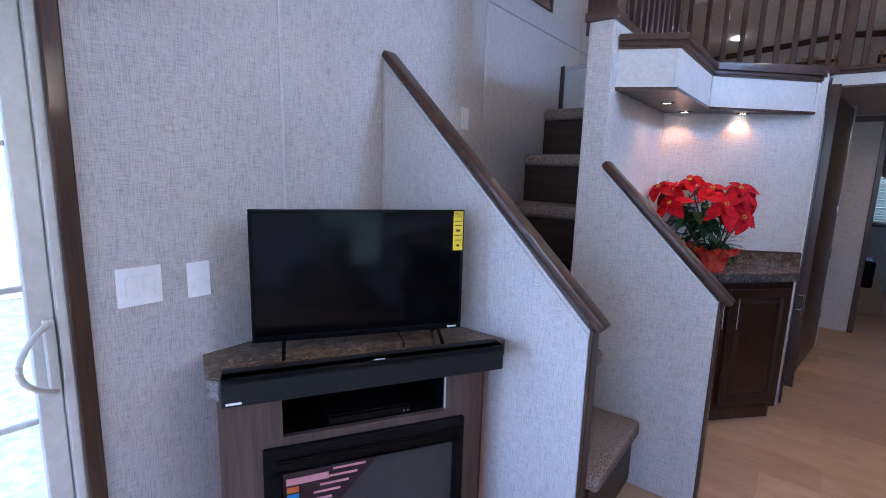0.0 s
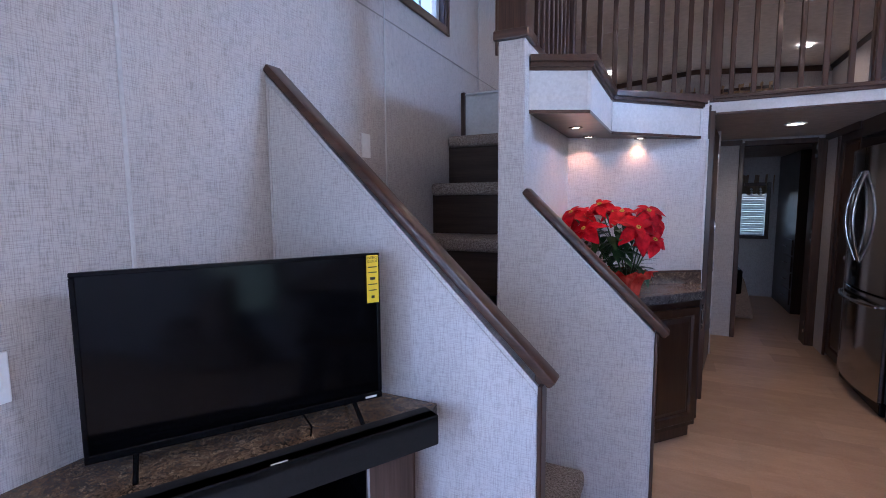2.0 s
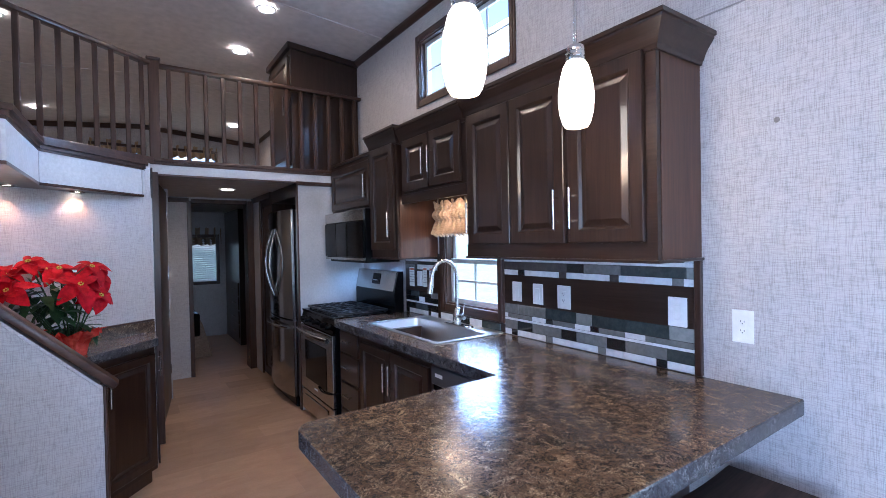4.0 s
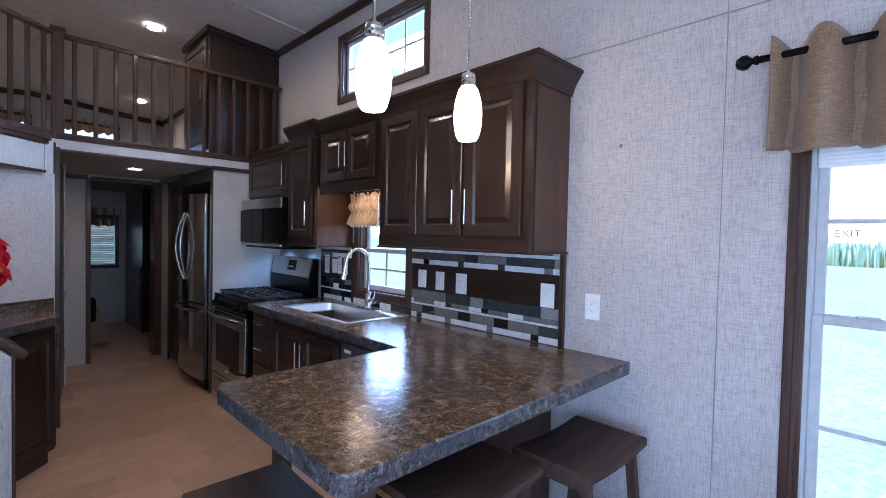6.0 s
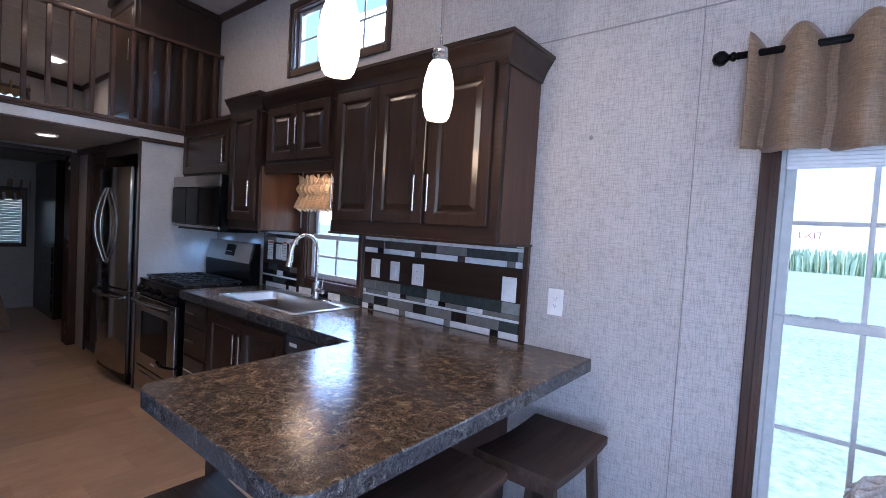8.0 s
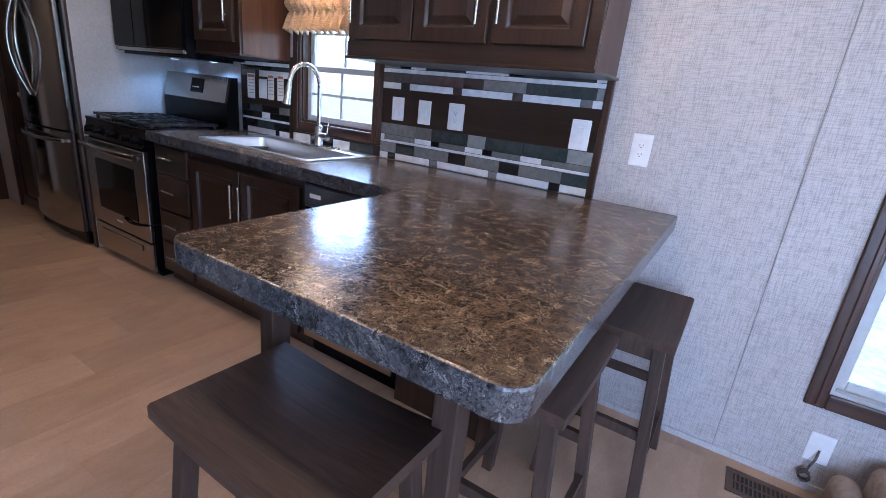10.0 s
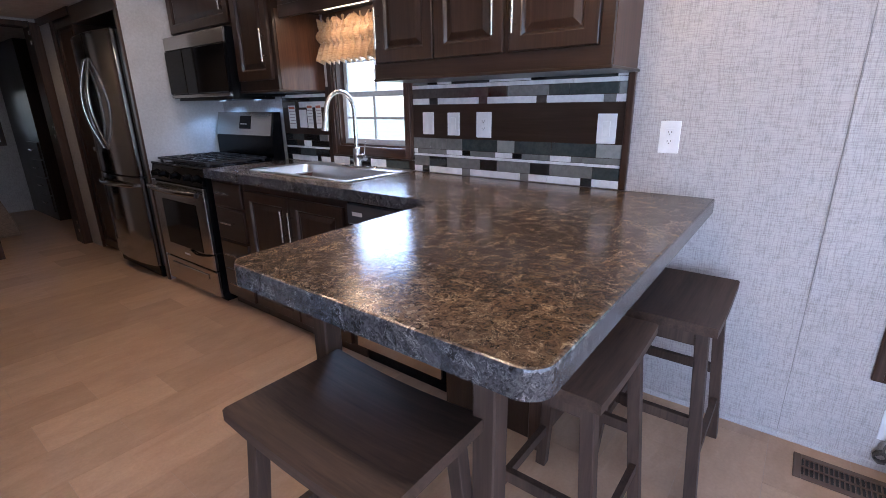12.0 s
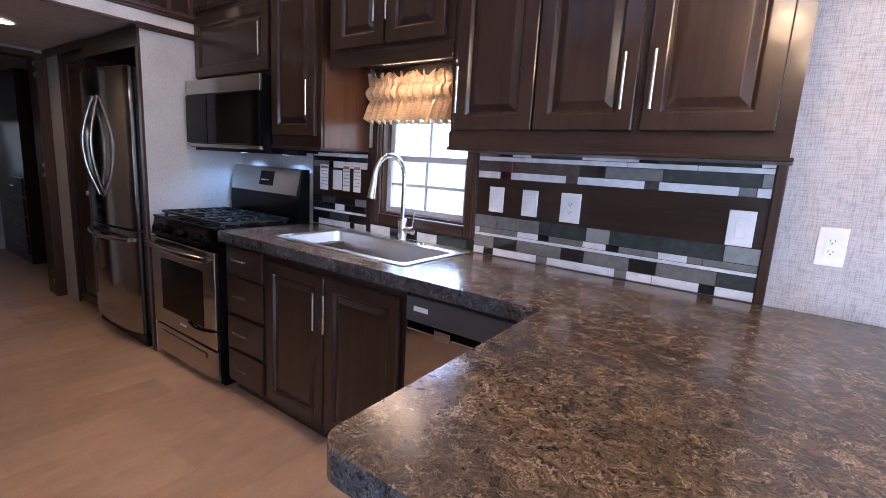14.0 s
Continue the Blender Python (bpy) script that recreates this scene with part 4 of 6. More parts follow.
part("pull", boxes((X0 - 0.004, X0 + 0.006, Y0 + 0.12, Y1 - 0.10, 0.155, 0.19), bevel=0.004), M_STEELD, dr)
ov = part("oven_door", boxes((X0, X0 + 0.03, Y0 + 0.004, Y1 - 0.004, 0.235, 0.785), bevel=0.006, seg=2), M_STEEL, rg)
part("window", boxes((X0 - 0.003, X0 + 0.002, Y0 + 0.13, Y1 - 0.13, 0.34, 0.665), bevel=0.002), M_GLOSSB, ov)
strap = [(X0 - 0.006, Y0 + 0.30, 0.335), (X0 - 0.010, Y0 + 0.22, 0.318), (X0 - 0.010, Y0 + 0.13, 0.325), (X0 - 0.008, Y0 + 0.02, 0.345), (X0 + 0.02, Y0 - 0.006, 0.350), (X0 + 0.10, Y0 - 0.004, 0.352)]
part("tie_strap", tube(bmesh.new(), strap, 0.006, 6), M_BLACK, ov, "black packing strap", smooth=60)
part("badge", boxes((X0 - 0.003, X0 + 0.001, 3.66, 3.73, 0.285, 0.297), bevel=0.001), M_PLATE, ov)
hp = [(X0 - 0.012 - 0.045 * math.sin(math.pi * (0.12 + 0.76 * k / 12)), Y0 + 0.03 + (Y1 - Y0 - 0.06) * k / 12, 0.745) for k in range(13)]
part("handle", tube(bmesh.new(), hp, 0.019, 12), M_STEEL, ov, smooth=50)
part("front_panel", prism(bmesh.new(), [(X0 + 0.004, 0.795), (X0 + 0.05, 0.795), (X0 + 0.05, 0.9), (X0 + 0.03, 0.9)], Y0 + 0.002, Y1 - 0.002, "y"), M_GLOSSB, rg)
for y in (3.40, 3.51, 3.70, 3.88, 3.99):
    kb = part("knob", rod(bmesh.new(), (X0 + 0.022, y, 0.845), (X0 - 0.012, y, 0.838), 0.022, 0.019, 16), M_BLACK, rg, smooth=40)
    part("grip", boxes((X0 - 0.022, X0 - 0.010, y - 0.005, y + 0.005, 0.82, 0.856), bevel=0.002), M_BLACK, kb)
part("cooktop", boxes((X0 + 0.02, 1.90, Y0, Y1, 0.895, 0.912), bevel=0.005, seg=2), M_GLOSSB, rg)
for i in range(3):
    ya = Y0 + 0.03 + i * 0.235
    yb = ya + 0.225
    bm = bmesh.new()
    xa, xb = X0 + 0.06, 1.86
    for y in (ya + 0.006, (ya + yb) / 2, yb - 0.006):
        beam(bm, (xa, y, 0.933), (xb, y, 0.933), 0.013, 0.014)
    for x in (xa + 0.006, xa + 0.13, (xa + xb) / 2, xb - 0.13, xb - 0.006):
        beam(bm, (x, ya, 0.933), (x, yb, 0.933), 0.013, 0.014)
    for x in (xa + 0.02, xb - 0.02):
        for y in (ya + 0.012, yb - 0.012):
            beam(bm, (x, y, 0.912), (x, y, 0.933), 0.014, 0.014, (1, 0, 0))
    for x in (xa + 0.13, xb - 0.13):
        for s in (-1, 1):
            beam(bm, (x + s * 0.02, (ya + yb) / 2 + s * 0.02, 0.940), (x + s * 0.09, (ya + yb) / 2 + s * 0.09, 0.940), 0.011, 0.013)
    part("grate", bm, M_IRON, rg)
    for x in (xa + 0.13, xb - 0.13):
        part("burner_cap", lathe(bmesh.new(), [(0.0001, 0.022), (0.03, 0.021), (0.036, 0.012), (0.042, 0.0)], 16, (x, (ya + yb) / 2, 0.912)), M_IRON, rg, smooth=40)
bg = part("backguard", prism(bmesh.new(), [(1.905, 0.90), (1.99, 0.90), (1.99, 1.235), (1.945, 1.235), (1.905, 1.06)], Y0 + 0.003, Y1 - 0.003, "y"), M_BLACK, rg)
part("control_face", prism(bmesh.new(), [(1.902, 1.075), (1.915, 1.075), (1.950, 1.232), (1.938, 1.236)], Y0 + 0.02, Y1 - 0.006, "y"), M_STEEL, bg)
dp = part("display", prism(bmesh.new(), [(1.9075, 1.12), (1.912, 1.12), (1.932, 1.21), (1.9285, 1.21)], 3.60, 3.74, "y"), M_GLOSSB, bg)
for k in range(3):
    part("segment", boxes((1.9105, 1.914, 3.64 + 0.028 * k, 3.66 + 0.028 * k, 1.150, 1.156)), M_PLATE, dp)
part("floor_strip", boxes((1.88, 1.906, Y0 + 0.003, Y1 - 0.003, 0.905, 0.93), bevel=0.003), M_BLACK, rg)

mw = thing("microwave", "black and stainless over-the-range microwave", "microwave", (1.8, 3.66, 1.33))
part("body", boxes((1.635, XR - 0.002, 3.262, 4.068, 1.335, 1.738)), M_BLACK, mw)
part("top_band", boxes((1.617, 1.635, 3.264, 4.066, 1.648, 1.735), bevel=0.004), M_STEEL, mw)
part("door", boxes((1.612, 1.635, 3.264, 3.806, 1.362, 1.646), bevel=0.004), M_GLOSSB, mw)
part("control_panel", boxes((1.612, 1.635, 3.810, 4.066, 1.362, 1.646), bevel=0.004), M_GLOSSB, mw)
part("lower_band", boxes((1.616, 1.635, 3.264, 4.066, 1.338, 1.360), bevel=0.003), M_STEEL, mw)
part("vent_grille", boxes((1.65, 1.95, 3.30, 4.03, 1.318, 1.335)), M_BLACK, mw)
for y in (3.44, 3.90):
    part("hood_lamp", boxes((1.89, 1.92, y - 0.02, y + 0.02, 1.316, 1.318)), M_HOOD, mw, "small cool white hood lamp")
    lamp_at("hood_light", (1.905, y, 1.300), 0.75, (0.36, 0.64, 1.0), 0.015, 150)

# side panel and fridge bay
setting("fridge_side_panel", boxes((1.392, XR - 0.001, 4.118, 4.152, 0, 1.996)), M_WHITE, "pale panel between range and fridge", "panel")
setting("fridge_side_trim", boxes((1.378, 1.392, 4.114, 4.156, 0, 1.996), bevel=0.003), M_TRIM, "dark edge strip on panel", "trim")
fb = thing("fridge_surround", "dark wood cabinet bridging over the fridge", "cabinet", (1.7, 4.62, 1.86))
part("header", boxes((1.395, XR - 0.002, 4.153, 5.04, 1.905, 2.028), bevel=0.003), M_CABH, fb)
part("side_panel", boxes((1.395, XR - 0.002, 5.04, 5.065, 0, 2.028)), M_CAB, fb)
fr = thing("refrigerator", "dark stainless French-door refrigerator with bow handles", "refrigerator", (1.65, 4.58, 0))
part("body", boxes((1.40, 1.99, 4.19, 4.995, 0.03, 1.775), bevel=0.006), mat("fridge_side", (0.10, 0.10, 0.105), 0.4, 0.3), fr)


def bowed(y0, y1, z0, z1, ya=4.19, yb=4.995, bulge=0.045, x=1.345, t=0.055):
    bm = bmesh.new()
    n = 10
    pts = []
    for k in range(n + 1):
        y = y0 + (y1 - y0) * k / n
        u = 2 * (y - ya) / (yb - ya) - 1
        pts.append((x - bulge * (1 - u * u), y))
    pts += [(x + t, y1), (x + t, y0)]
    prism(bm, pts, z0, z1)
    bmesh.ops.bevel(bm, geom=[e for e in bm.edges if abs(e.verts[0].co.z - e.verts[1].co.z) < 1e-5], offset=0.004, segments=1, affect="EDGES")
    return bm


d1 = part("door", bowed(4.192, 4.590, 0.795, 1.79), M_STEELD, fr, smooth=25)
d2 = part("door", bowed(4.596, 4.993, 0.795, 1.79), M_STEELD, fr, smooth=25)
d3 = part("freezer_drawer", bowed(4.192, 4.993, 0.10, 0.785), M_STEELD, fr, smooth=25)
for d, y, s in ((d1, 4.555, -1), (d2, 4.632, 1)):
    hp = [(1.30 - 0.065 * math.sin(math.pi * k / 14), y + s * 0.035 * math.sin(math.pi * k / 14), 0.99 + 0.63 * k / 14) for k in range(15)]
    part("handle", tube(bmesh.new(), hp, 0.012, 10), M_STEEL, d, "bowed steel handle", smooth=50)
hp = [(1.345 - 0.095 * math.sin(math.pi * (0.1 + 0.8 * k / 14)), 4.25 + 0.68 * k / 14, 0.725) for k in range(15)]
part("handle", tube(bmesh.new(), hp, 0.013, 10), M_STEEL, d3, "bowed steel handle", smooth=50)
part("base_grille", boxes((1.36, 1.40, 4.20, 4.985, 0.012, 0.095), bevel=0.01, seg=2), M_BLACK, fr)
part("hinge_cap", boxes((1.36, 1.45, 4.195, 4.23, 1.776, 1.80), bevel=0.004), M_BLACK, fr)
for y in (4.24, 4.94):
    part("foot", rod(bmesh.new(), (1.40, y, 0), (1.40, y, 0.03), 0.022, 0.018), M_BLACK, fr)

# ---- backsplash ----
bk = thing("backsplash", "dark wood backsplash board with bands of glass mosaic", "backsplash", (XR, 2.1, 0.912))
part("board", boxes((XR - 0.006, XR - 0.001, 0.972, 2.108, 0.912, 1.385)), M_CABH, bk, "plain dark wood board")
part("board", boxes((XR - 0.006, XR - 0.001, 2.802, 3.312, 0.912, 1.385)), M_CABH, bk)
part("board", boxes((XR - 0.006, XR - 0.001, 2.108, 2.802, 0.912, 0.968)), M_CABH, bk)
part("end_strip", boxes((XR - 0.018, XR - 0.001, 0.942, 0.972, 0.912, 1.385), bevel=0.003), M_TRIM, bk)
TILE = {"w": speckle("white_marble_tile", (0.62, 0.63, 0.65), (0.78, 0.79, 0.80), 25, 0.18, spec=0.6),
        "g": speckle("grey_glass_tile", (0.15, 0.15, 0.145), (0.20, 0.20, 0.19), 40, 0.10, spec=0.7),
        "l": speckle("pale_glass_tile", (0.22, 0.24, 0.23), (0.28, 0.29, 0.28), 40, 0.10, spec=0.7),
        "d": speckle("green_black_glass_tile", (0.035, 0.045, 0.045), (0.055, 0.066, 0.064), 40, 0.08, spec=0.7),
        "k": speckle("black_glass_tile", (0.010, 0.011, 0.012), (0.018, 0.019, 0.020), 40, 0.07, spec=0.7),
        "b": speckle("brown_glass_tile", (0.055, 0.045, 0.042), (0.08, 0.066, 0.06), 40, 0.10, spec=0.7)}
ROWS_A = [(1.268, 1.298, "2.106w1.99k1.935w1.68b1.63w1.37b1.32w1.065g1.015w0.974"),
          (1.300, 1.344, "2.106b1.93b1.625k1.52g1.31d1.215d1.005l0.974"),
          (1.346, 1.364, "2.106w1.84w1.44w1.20w0.974"),
          (1.366, 1.384, "2.106g2.0k1.935w1.845d1.62w1.40k1.33d1.17d1.015w0.974"),
          (1.040, 1.096, "2.106g1.99g1.88g1.78d1.57l1.475d1.285d1.08l0.974"),
          (1.014, 1.038, "2.106w2.08g1.88w1.78k1.73g1.58w1.485k1.435g1.29w1.19g1.14g0.974"),
          (1.000, 1.012, "2.106w1.75w1.35w0.974"),
          (0.948, 0.998, "2.106g2.0k1.88g1.67k1.57g1.39k1.29g1.09d0.974"),
          (0.914, 0.946, "2.106w2.05k2.0w1.78g1.73w1.44g1.395w1.30w1.14k1.09w0.974")]
ROWS_B = [(1.325, 1.345, "3.30w3.08w2.84"), (1.347, 1.384, "3.30k3.13g3.03k2.84"), (1.262, 1.298, "3.30g3.16k3.12w2.84"),
          (1.300, 1.323, "3.30k3.0d2.84"), (1.05, 1.09, "3.30k3.22d3.10k2.93g2.84"), (1.012, 1.048, "3.30k3.10w3.02k2.84"), (0.998, 1.010, "3.30w3.05w2.84"),
          (0.950, 0.996, "3.30k3.15d2.98k2.84"), (0.914, 0.948, "3.30k3.25w2.97k2.93w2.84")]
ROWS_C = [(0.914, 0.960, "2.80w2.65k2.46w2.33d2.15")]


def tiles(rows):
    for z0, z1, code in rows:
        cur, key, num = None, None, ""
        toks = []
        for ch in code + "#":
            if ch.isdigit() or ch == ".":
                num += ch
            else:
                v = float(num)
                if cur is not None:
                    toks.append((v, cur, key))
                cur, key, num = v, ch, ""
        for a, b, k in toks:
            t = 0.004 + 0.0015 * random.random()
            part("tile", boxes((XR - 0.0062 - t, XR - 0.0062, a + 0.001, b - 0.001, z0, z1), bevel=0.0008), TILE[k], bk)


for r in (ROWS_A, ROWS_B, ROWS_C):
    tiles(r)


def plate_x(name, x, s, y, z, w, h, kind, label):
    """A wall plate on a wall of constant x; s points into the room."""
    p = thing(name, label, "outlet" if "outlet" in name else "switch", (x, y, z))
    part("cover", boxes((x, x + s * 0.007, y - w / 2, y + w / 2, z - h / 2, z + h / 2), bevel=0.0025, seg=2), M_PLATE, p)
    f = x + s * 0.007
    if kind == "outlet":
        b = part("receptacle", boxes((f, f + s * 0.002, y - 0.017, y + 0.017, z - 0.033, z + 0.033), bevel=0.001), M_PLATE, p)
        for zc in (-0.017, 0.017):
            for dy in (-0.006, 0.006):
                part("slot", boxes((f + s * 0.002, f + s * 0.0025, y + dy - 0.001, y + dy + 0.001, z + zc - 0.001, z + zc + 0.006)), M_INK, b)
            part("slot", boxes((f + s * 0.002, f + s * 0.0025, y - 0.002, y + 0.002, z + zc - 0.008, z + zc - 0.004)), M_INK, b)
    elif kind:
        n = int(kind)
        for i in range(n):
            yc = y + (i - (n - 1) / 2) * 0.046
            part("rocker", boxes((f, f + s * 0.004, yc - 0.016, yc + 0.016, z - 0.032, z + 0.032), bevel=0.0015), M_PLATE, p)
    return p


plate_x("wall_outlet", XR, -1, 0.798, 1.133, 0.074, 0.122, "outlet", "white outlet plate above the worktop")
single("wall_plug", lathe(bmesh.new(), [(0.0001, 0.003), (0.007, 0.0025), (0.010, 0.0)], 14), speckle("beige_plug", (0.22, 0.20, 0.17), (0.30, 0.27, 0.23), 60, 0.5), "small round beige plug set in the wall", "plug", smooth=40).matrix_world = pose(XR - 0.0005, 0.685, 1.875, 0, -90, 0)
FX = XR - 0.006
plate_x("light_switch", FX, -1, 1.043, 1.160, 0.080, 0.122, "1", "white switch plate on the dark backsplash")
plate_x("wall_outlet", FX, -1, 1.648, 1.168, 0.086, 0.122, "outlet", "thick white outlet plate on the dark backsplash")
plate_x("light_switch", FX, -1, 1.833, 1.170, 0.074, 0.114, "1", "white switch plate on the dark backsplash")
plate_x("light_switch", FX, -1, 2.000, 1.172, 0.074, 0.114, "1", "white switch plate on the dark backsplash")
plate_x("light_switch", FX, -1, 3.085, 1.190, 0.075, 0.115, "1", "white switch plate behind the faucet")
plate_x("light_switch", XL, 1, 0.630, 1.055, 0.122, 0.118, "2", "white double switch plate")
sw = plate_x("light_switch", XL, 1, 0.802, 1.048, 0.072, 0.118, "", "white timer switch plate")
part("rocker", boxes((XL + 0.007, XL + 0.012, 0.785, 0.819, 1.02, 1.052), bevel=0.0015), M_PLATE, sw)
plate_x("light_switch", XL, 1, 2.255, 1.705, 0.07, 0.115, "1", "white switch plate beside the stairs")
lo = plate_x("cable_plate", XR, -1, -0.034, 0.182, 0.074, 0.118, "", "blank white wall plate with coiled cable")
wire = [(XR - 0.008, -0.036, 0.175), (XR - 0.03, -0.03, 0.15), (XR - 0.035, -0.02, 0.115), (XR - 0.03, -0.018, 0.085)]
wire += [(XR - 0.030 + 0.010 * math.sin(k * 0.9), -0.016 + 0.017 * math.cos(k * 0.8), 0.070 + 0.020 * math.sin(k * 0.8)) for k in range(34)]
part("cable", tube(bmesh.new(), wire, 0.0042, 6), speckle("grey_cable", (0.05, 0.045, 0.042), (0.12, 0.11, 0.10), 60, 0.5), lo, "coiled dark cable", smooth=60)
for y, w, z in ((3.20, 0.075, 1.20), (3.005, 0.058, 1.205), (2.915, 0.058, 1.205)):
    st = thing("warning_label", "white instruction sheet with red header bar", "label", (FX, y, z))
    part("sheet", boxes((FX - 0.007, FX - 0.0062, y - w / 2, y + w / 2, z - 0.075, z + 0.075)), M_PAPER, st)
    part("header", boxes((FX - 0.0076, FX - 0.007, y - w / 2 + 0.004, y + w / 2 - 0.004, z + 0.052, z + 0.068)), mat("red_ink", (0.50, 0.17, 0.11), 0.6), st)
    for k in range(5):
        part("text_bar", boxes((FX - 0.0076, FX - 0.007, y - w / 2 + 0.006, y + w / 2 - 0.010 * (k % 2) - 0.006, z + 0.036 - 0.02 * k, z + 0.040 - 0.02 * k)), M_GREYINK, st)

# ---- corner fireplace with television ----
HX, HY = -1.037, 0.735
RZ = math.degrees(math.atan2(0.795, 0.467))
RZ_TV = math.degrees(math.atan2(0.77, 0.52))
hearth = thing("corner_fireplace", "brown wood corner cabinet with electric fireplace insert", "fireplace", (HX, HY, 0), RZ, world_coords=False)
C, S = math.cos(radians(RZ)), math.sin(radians(RZ))


def loc(x, y):
    dx, dy = x - HX, y - HY
    return (dx * C + dy * S, -dx * S + dy * C)


top = [loc(XL + 0.002, 0.80), (-0.035, 0.03), (0.0, 0.0), (0.905, 0.0), loc(-0.59, 1.636), loc(XL + 0.002, 1.636)]
bm = prism(bmesh.new(), top, 0.722, 0.785)
bm.normal_update()
for f in bm.faces:
    f.material_index = 0 if abs(f.normal.z) > 0.5 else 1
part("mantel", bm, [M_CTR, M_CTRE], hearth, "stone-pattern laminate mantel")
sl, sr, fy = 0.0, 0.905, 0.06
for b in ((sl, 0.18, fy, fy + 0.02, 0, 0.722), (0.755, sr, fy, fy + 0.02, 0, 0.722), (0.18, 0.755, fy, fy + 0.02, 0.50, 0.535), (0.18, 0.755, fy, fy + 0.02, 0.695, 0.722)):
    part("face_panel", boxes(b), M_HEARTH, hearth)
part("side_strip", boxes((sr, sr + 0.014, fy + 0.01, fy + 0.05, 0, 0.722)), M_TRIM, hearth)
part("side_strip", boxes((sl - 0.012, sl, fy + 0.004, fy + 0.16, 0, 0.722)), M_HEARTH, hearth)
nb = part("niche", boxes((0.16, 0.775, fy + 0.26, fy + 0.27, 0.50, 0.72), (0.16, 0.775, fy + 0.02, fy + 0.26, 0.525, 0.535), (0.165, 0.18, fy + 0.02, fy + 0.26, 0.535, 0.70), (0.755, 0.77, fy + 0.02, fy + 0.26, 0.535, 0.70)), M_BLACK, hearth, "dark open niche")
part("edge_bead", boxes((0.752, 0.757, fy - 0.002, fy + 0.004, 0.545, 0.69)), M_WHITE, nb)
ins = part("fireplace_insert", boxes((0.115, 0.83, fy - 0.020, fy + 0.02, 0.02, 0.075), (0.115, 0.83, fy - 0.020, fy + 0.02, 0.41, 0.505), (0.115, 0.175, fy - 0.020, fy + 0.02, 0.075, 0.41), (0.79, 0.83, fy - 0.020, fy + 0.02, 0.075, 0.41), bevel=0.004), M_BLACK, hearth, "black metal fireplace frame")
part("vent_slot", boxes((0.16, 0.80, fy - 0.024, fy - 0.018, 0.425, 0.455), bevel=0.003), M_GLOSSB, ins)
# Base greyed to carry the light scattered on its protective film.
part("glass", boxes((0.175, 0.79, fy - 0.002, fy + 0.004, 0.075, 0.41)), speckle("filmed_glass_scatter_grey", (0.022, 0.026, 0.028), (0.036, 0.040, 0.042), 8, 0.32, spec=0.7), ins)
part("inner_rim", boxes((0.150, 0.815, fy - 0.026, fy - 0.019, 0.462, 0.466), (0.150, 0.815, fy - 0.026, fy - 0.019, 0.416, 0.420), (0.165, 0.170, fy - 0.024, fy - 0.016, 0.06, 0.416), (0.795, 0.800, fy - 0.024, fy - 0.016, 0.06, 0.416), bevel=0.001), M_GLOSSB, ins)
M_PROMO = mat("dark_red_print", (0.02, 0.006, 0.010), 0.45)
stk = part("sticker", prism(bmesh.new(), [(0.178, 0.20), (0.30, 0.20), (0.50, 0.405), (0.178, 0.405)], fy - 0.0045, fy - 0.0025, "y"), M_PROMO, ins, "triangular dark promotional sticker")
M_PINK = mat("pale_print", (0.55, 0.25, 0.27), 0.5)
part("print_bar", boxes((0.185, 0.325, fy - 0.006, fy - 0.0046, 0.357, 0.382)), M_PINK, stk)
for k in range(6):
    part("print_bar", boxes((0.34 - 0.022 * k, 0.455 - 0.03 * k, fy - 0.006, fy - 0.0046, 0.386 - 0.026 * k, 0.394 - 0.026 * k)), M_PINK, stk)
for k, c in enumerate(((0.5, 0.12, 0.02), (0.05, 0.25, 0.6), (0.3, 0.4, 0.55))):
    part("picture_tile", boxes((0.186, 0.225, fy - 0.006, fy - 0.0046, 0.328 - 0.027 * k, 0.349 - 0.027 * k)), mat("print_colour", c, 0.5), stk)
for x in (0.36, 0.50, 0.62, 0.70):
    part("flame", lathe(bmesh.new(), [(0.010, 0.0), (0.014, 0.02), (0.006, 0.05), (0.0005, 0.075)], 8, (x, fy + 0.012, 0.10)), glow("flame_glow", (1.0, 0.30, 0.04), 2.0), ins, "small glowing orange flame", smooth=60)

player = thing("disc_player", "slim black disc player in the niche", "player", (HX, HY, 0.535), RZ, world_coords=False)
part("case", boxes((0.33, 0.63, 0.085, 0.27, 0.001, 0.036), bevel=0.004), M_BLACK, player)
part("front", boxes((0.332, 0.628, 0.078, 0.086, 0.003, 0.034), bevel=0.003), M_GLOSSB, player)
for x in (0.60, 0.615):
    part("button", rod(bmesh.new(), (x, 0.080, 0.018), (x, 0.075, 0.018), 0.004), M_STEEL, player)
bar = thing("soundbar", "long black fabric soundbar on the mantel edge", "soundbar", (HX, HY, 0.785), RZ, world_coords=False)
part("case", boxes((0.010, 0.935, -0.046, 0.030, 0.001, 0.026), (0.010, 0.935, -0.046, -0.002, -0.066, 0.026), bevel=0.005, seg=2), speckle("black_mesh_fabric", (0.004, 0.004, 0.004), (0.014, 0.014, 0.014), 600, 0.8), bar)
part("badge", boxes((0.022, 0.065, -0.0472, -0.0458, -0.058, -0.051)), M_PLATE, bar, "small pale badge")
part("badge", boxes((0.46, 0.50, -0.040, -0.034, 0.0255, 0.0268)), M_PLATE, bar)
tv = thing("television", "flat black television on two slim feet", "television", (-1.09, 0.76, 0.785), RZ_TV, world_coords=False)
a, b, z0, z1 = 0.093, 0.836, 0.045, 0.497
ty = 0.135
part("back_shell", boxes((a + 0.004, b - 0.004, ty - 0.008, ty + 0.045, z0 + 0.004, z1 - 0.004), bevel=0.012, seg=2), M_BLACK, tv)
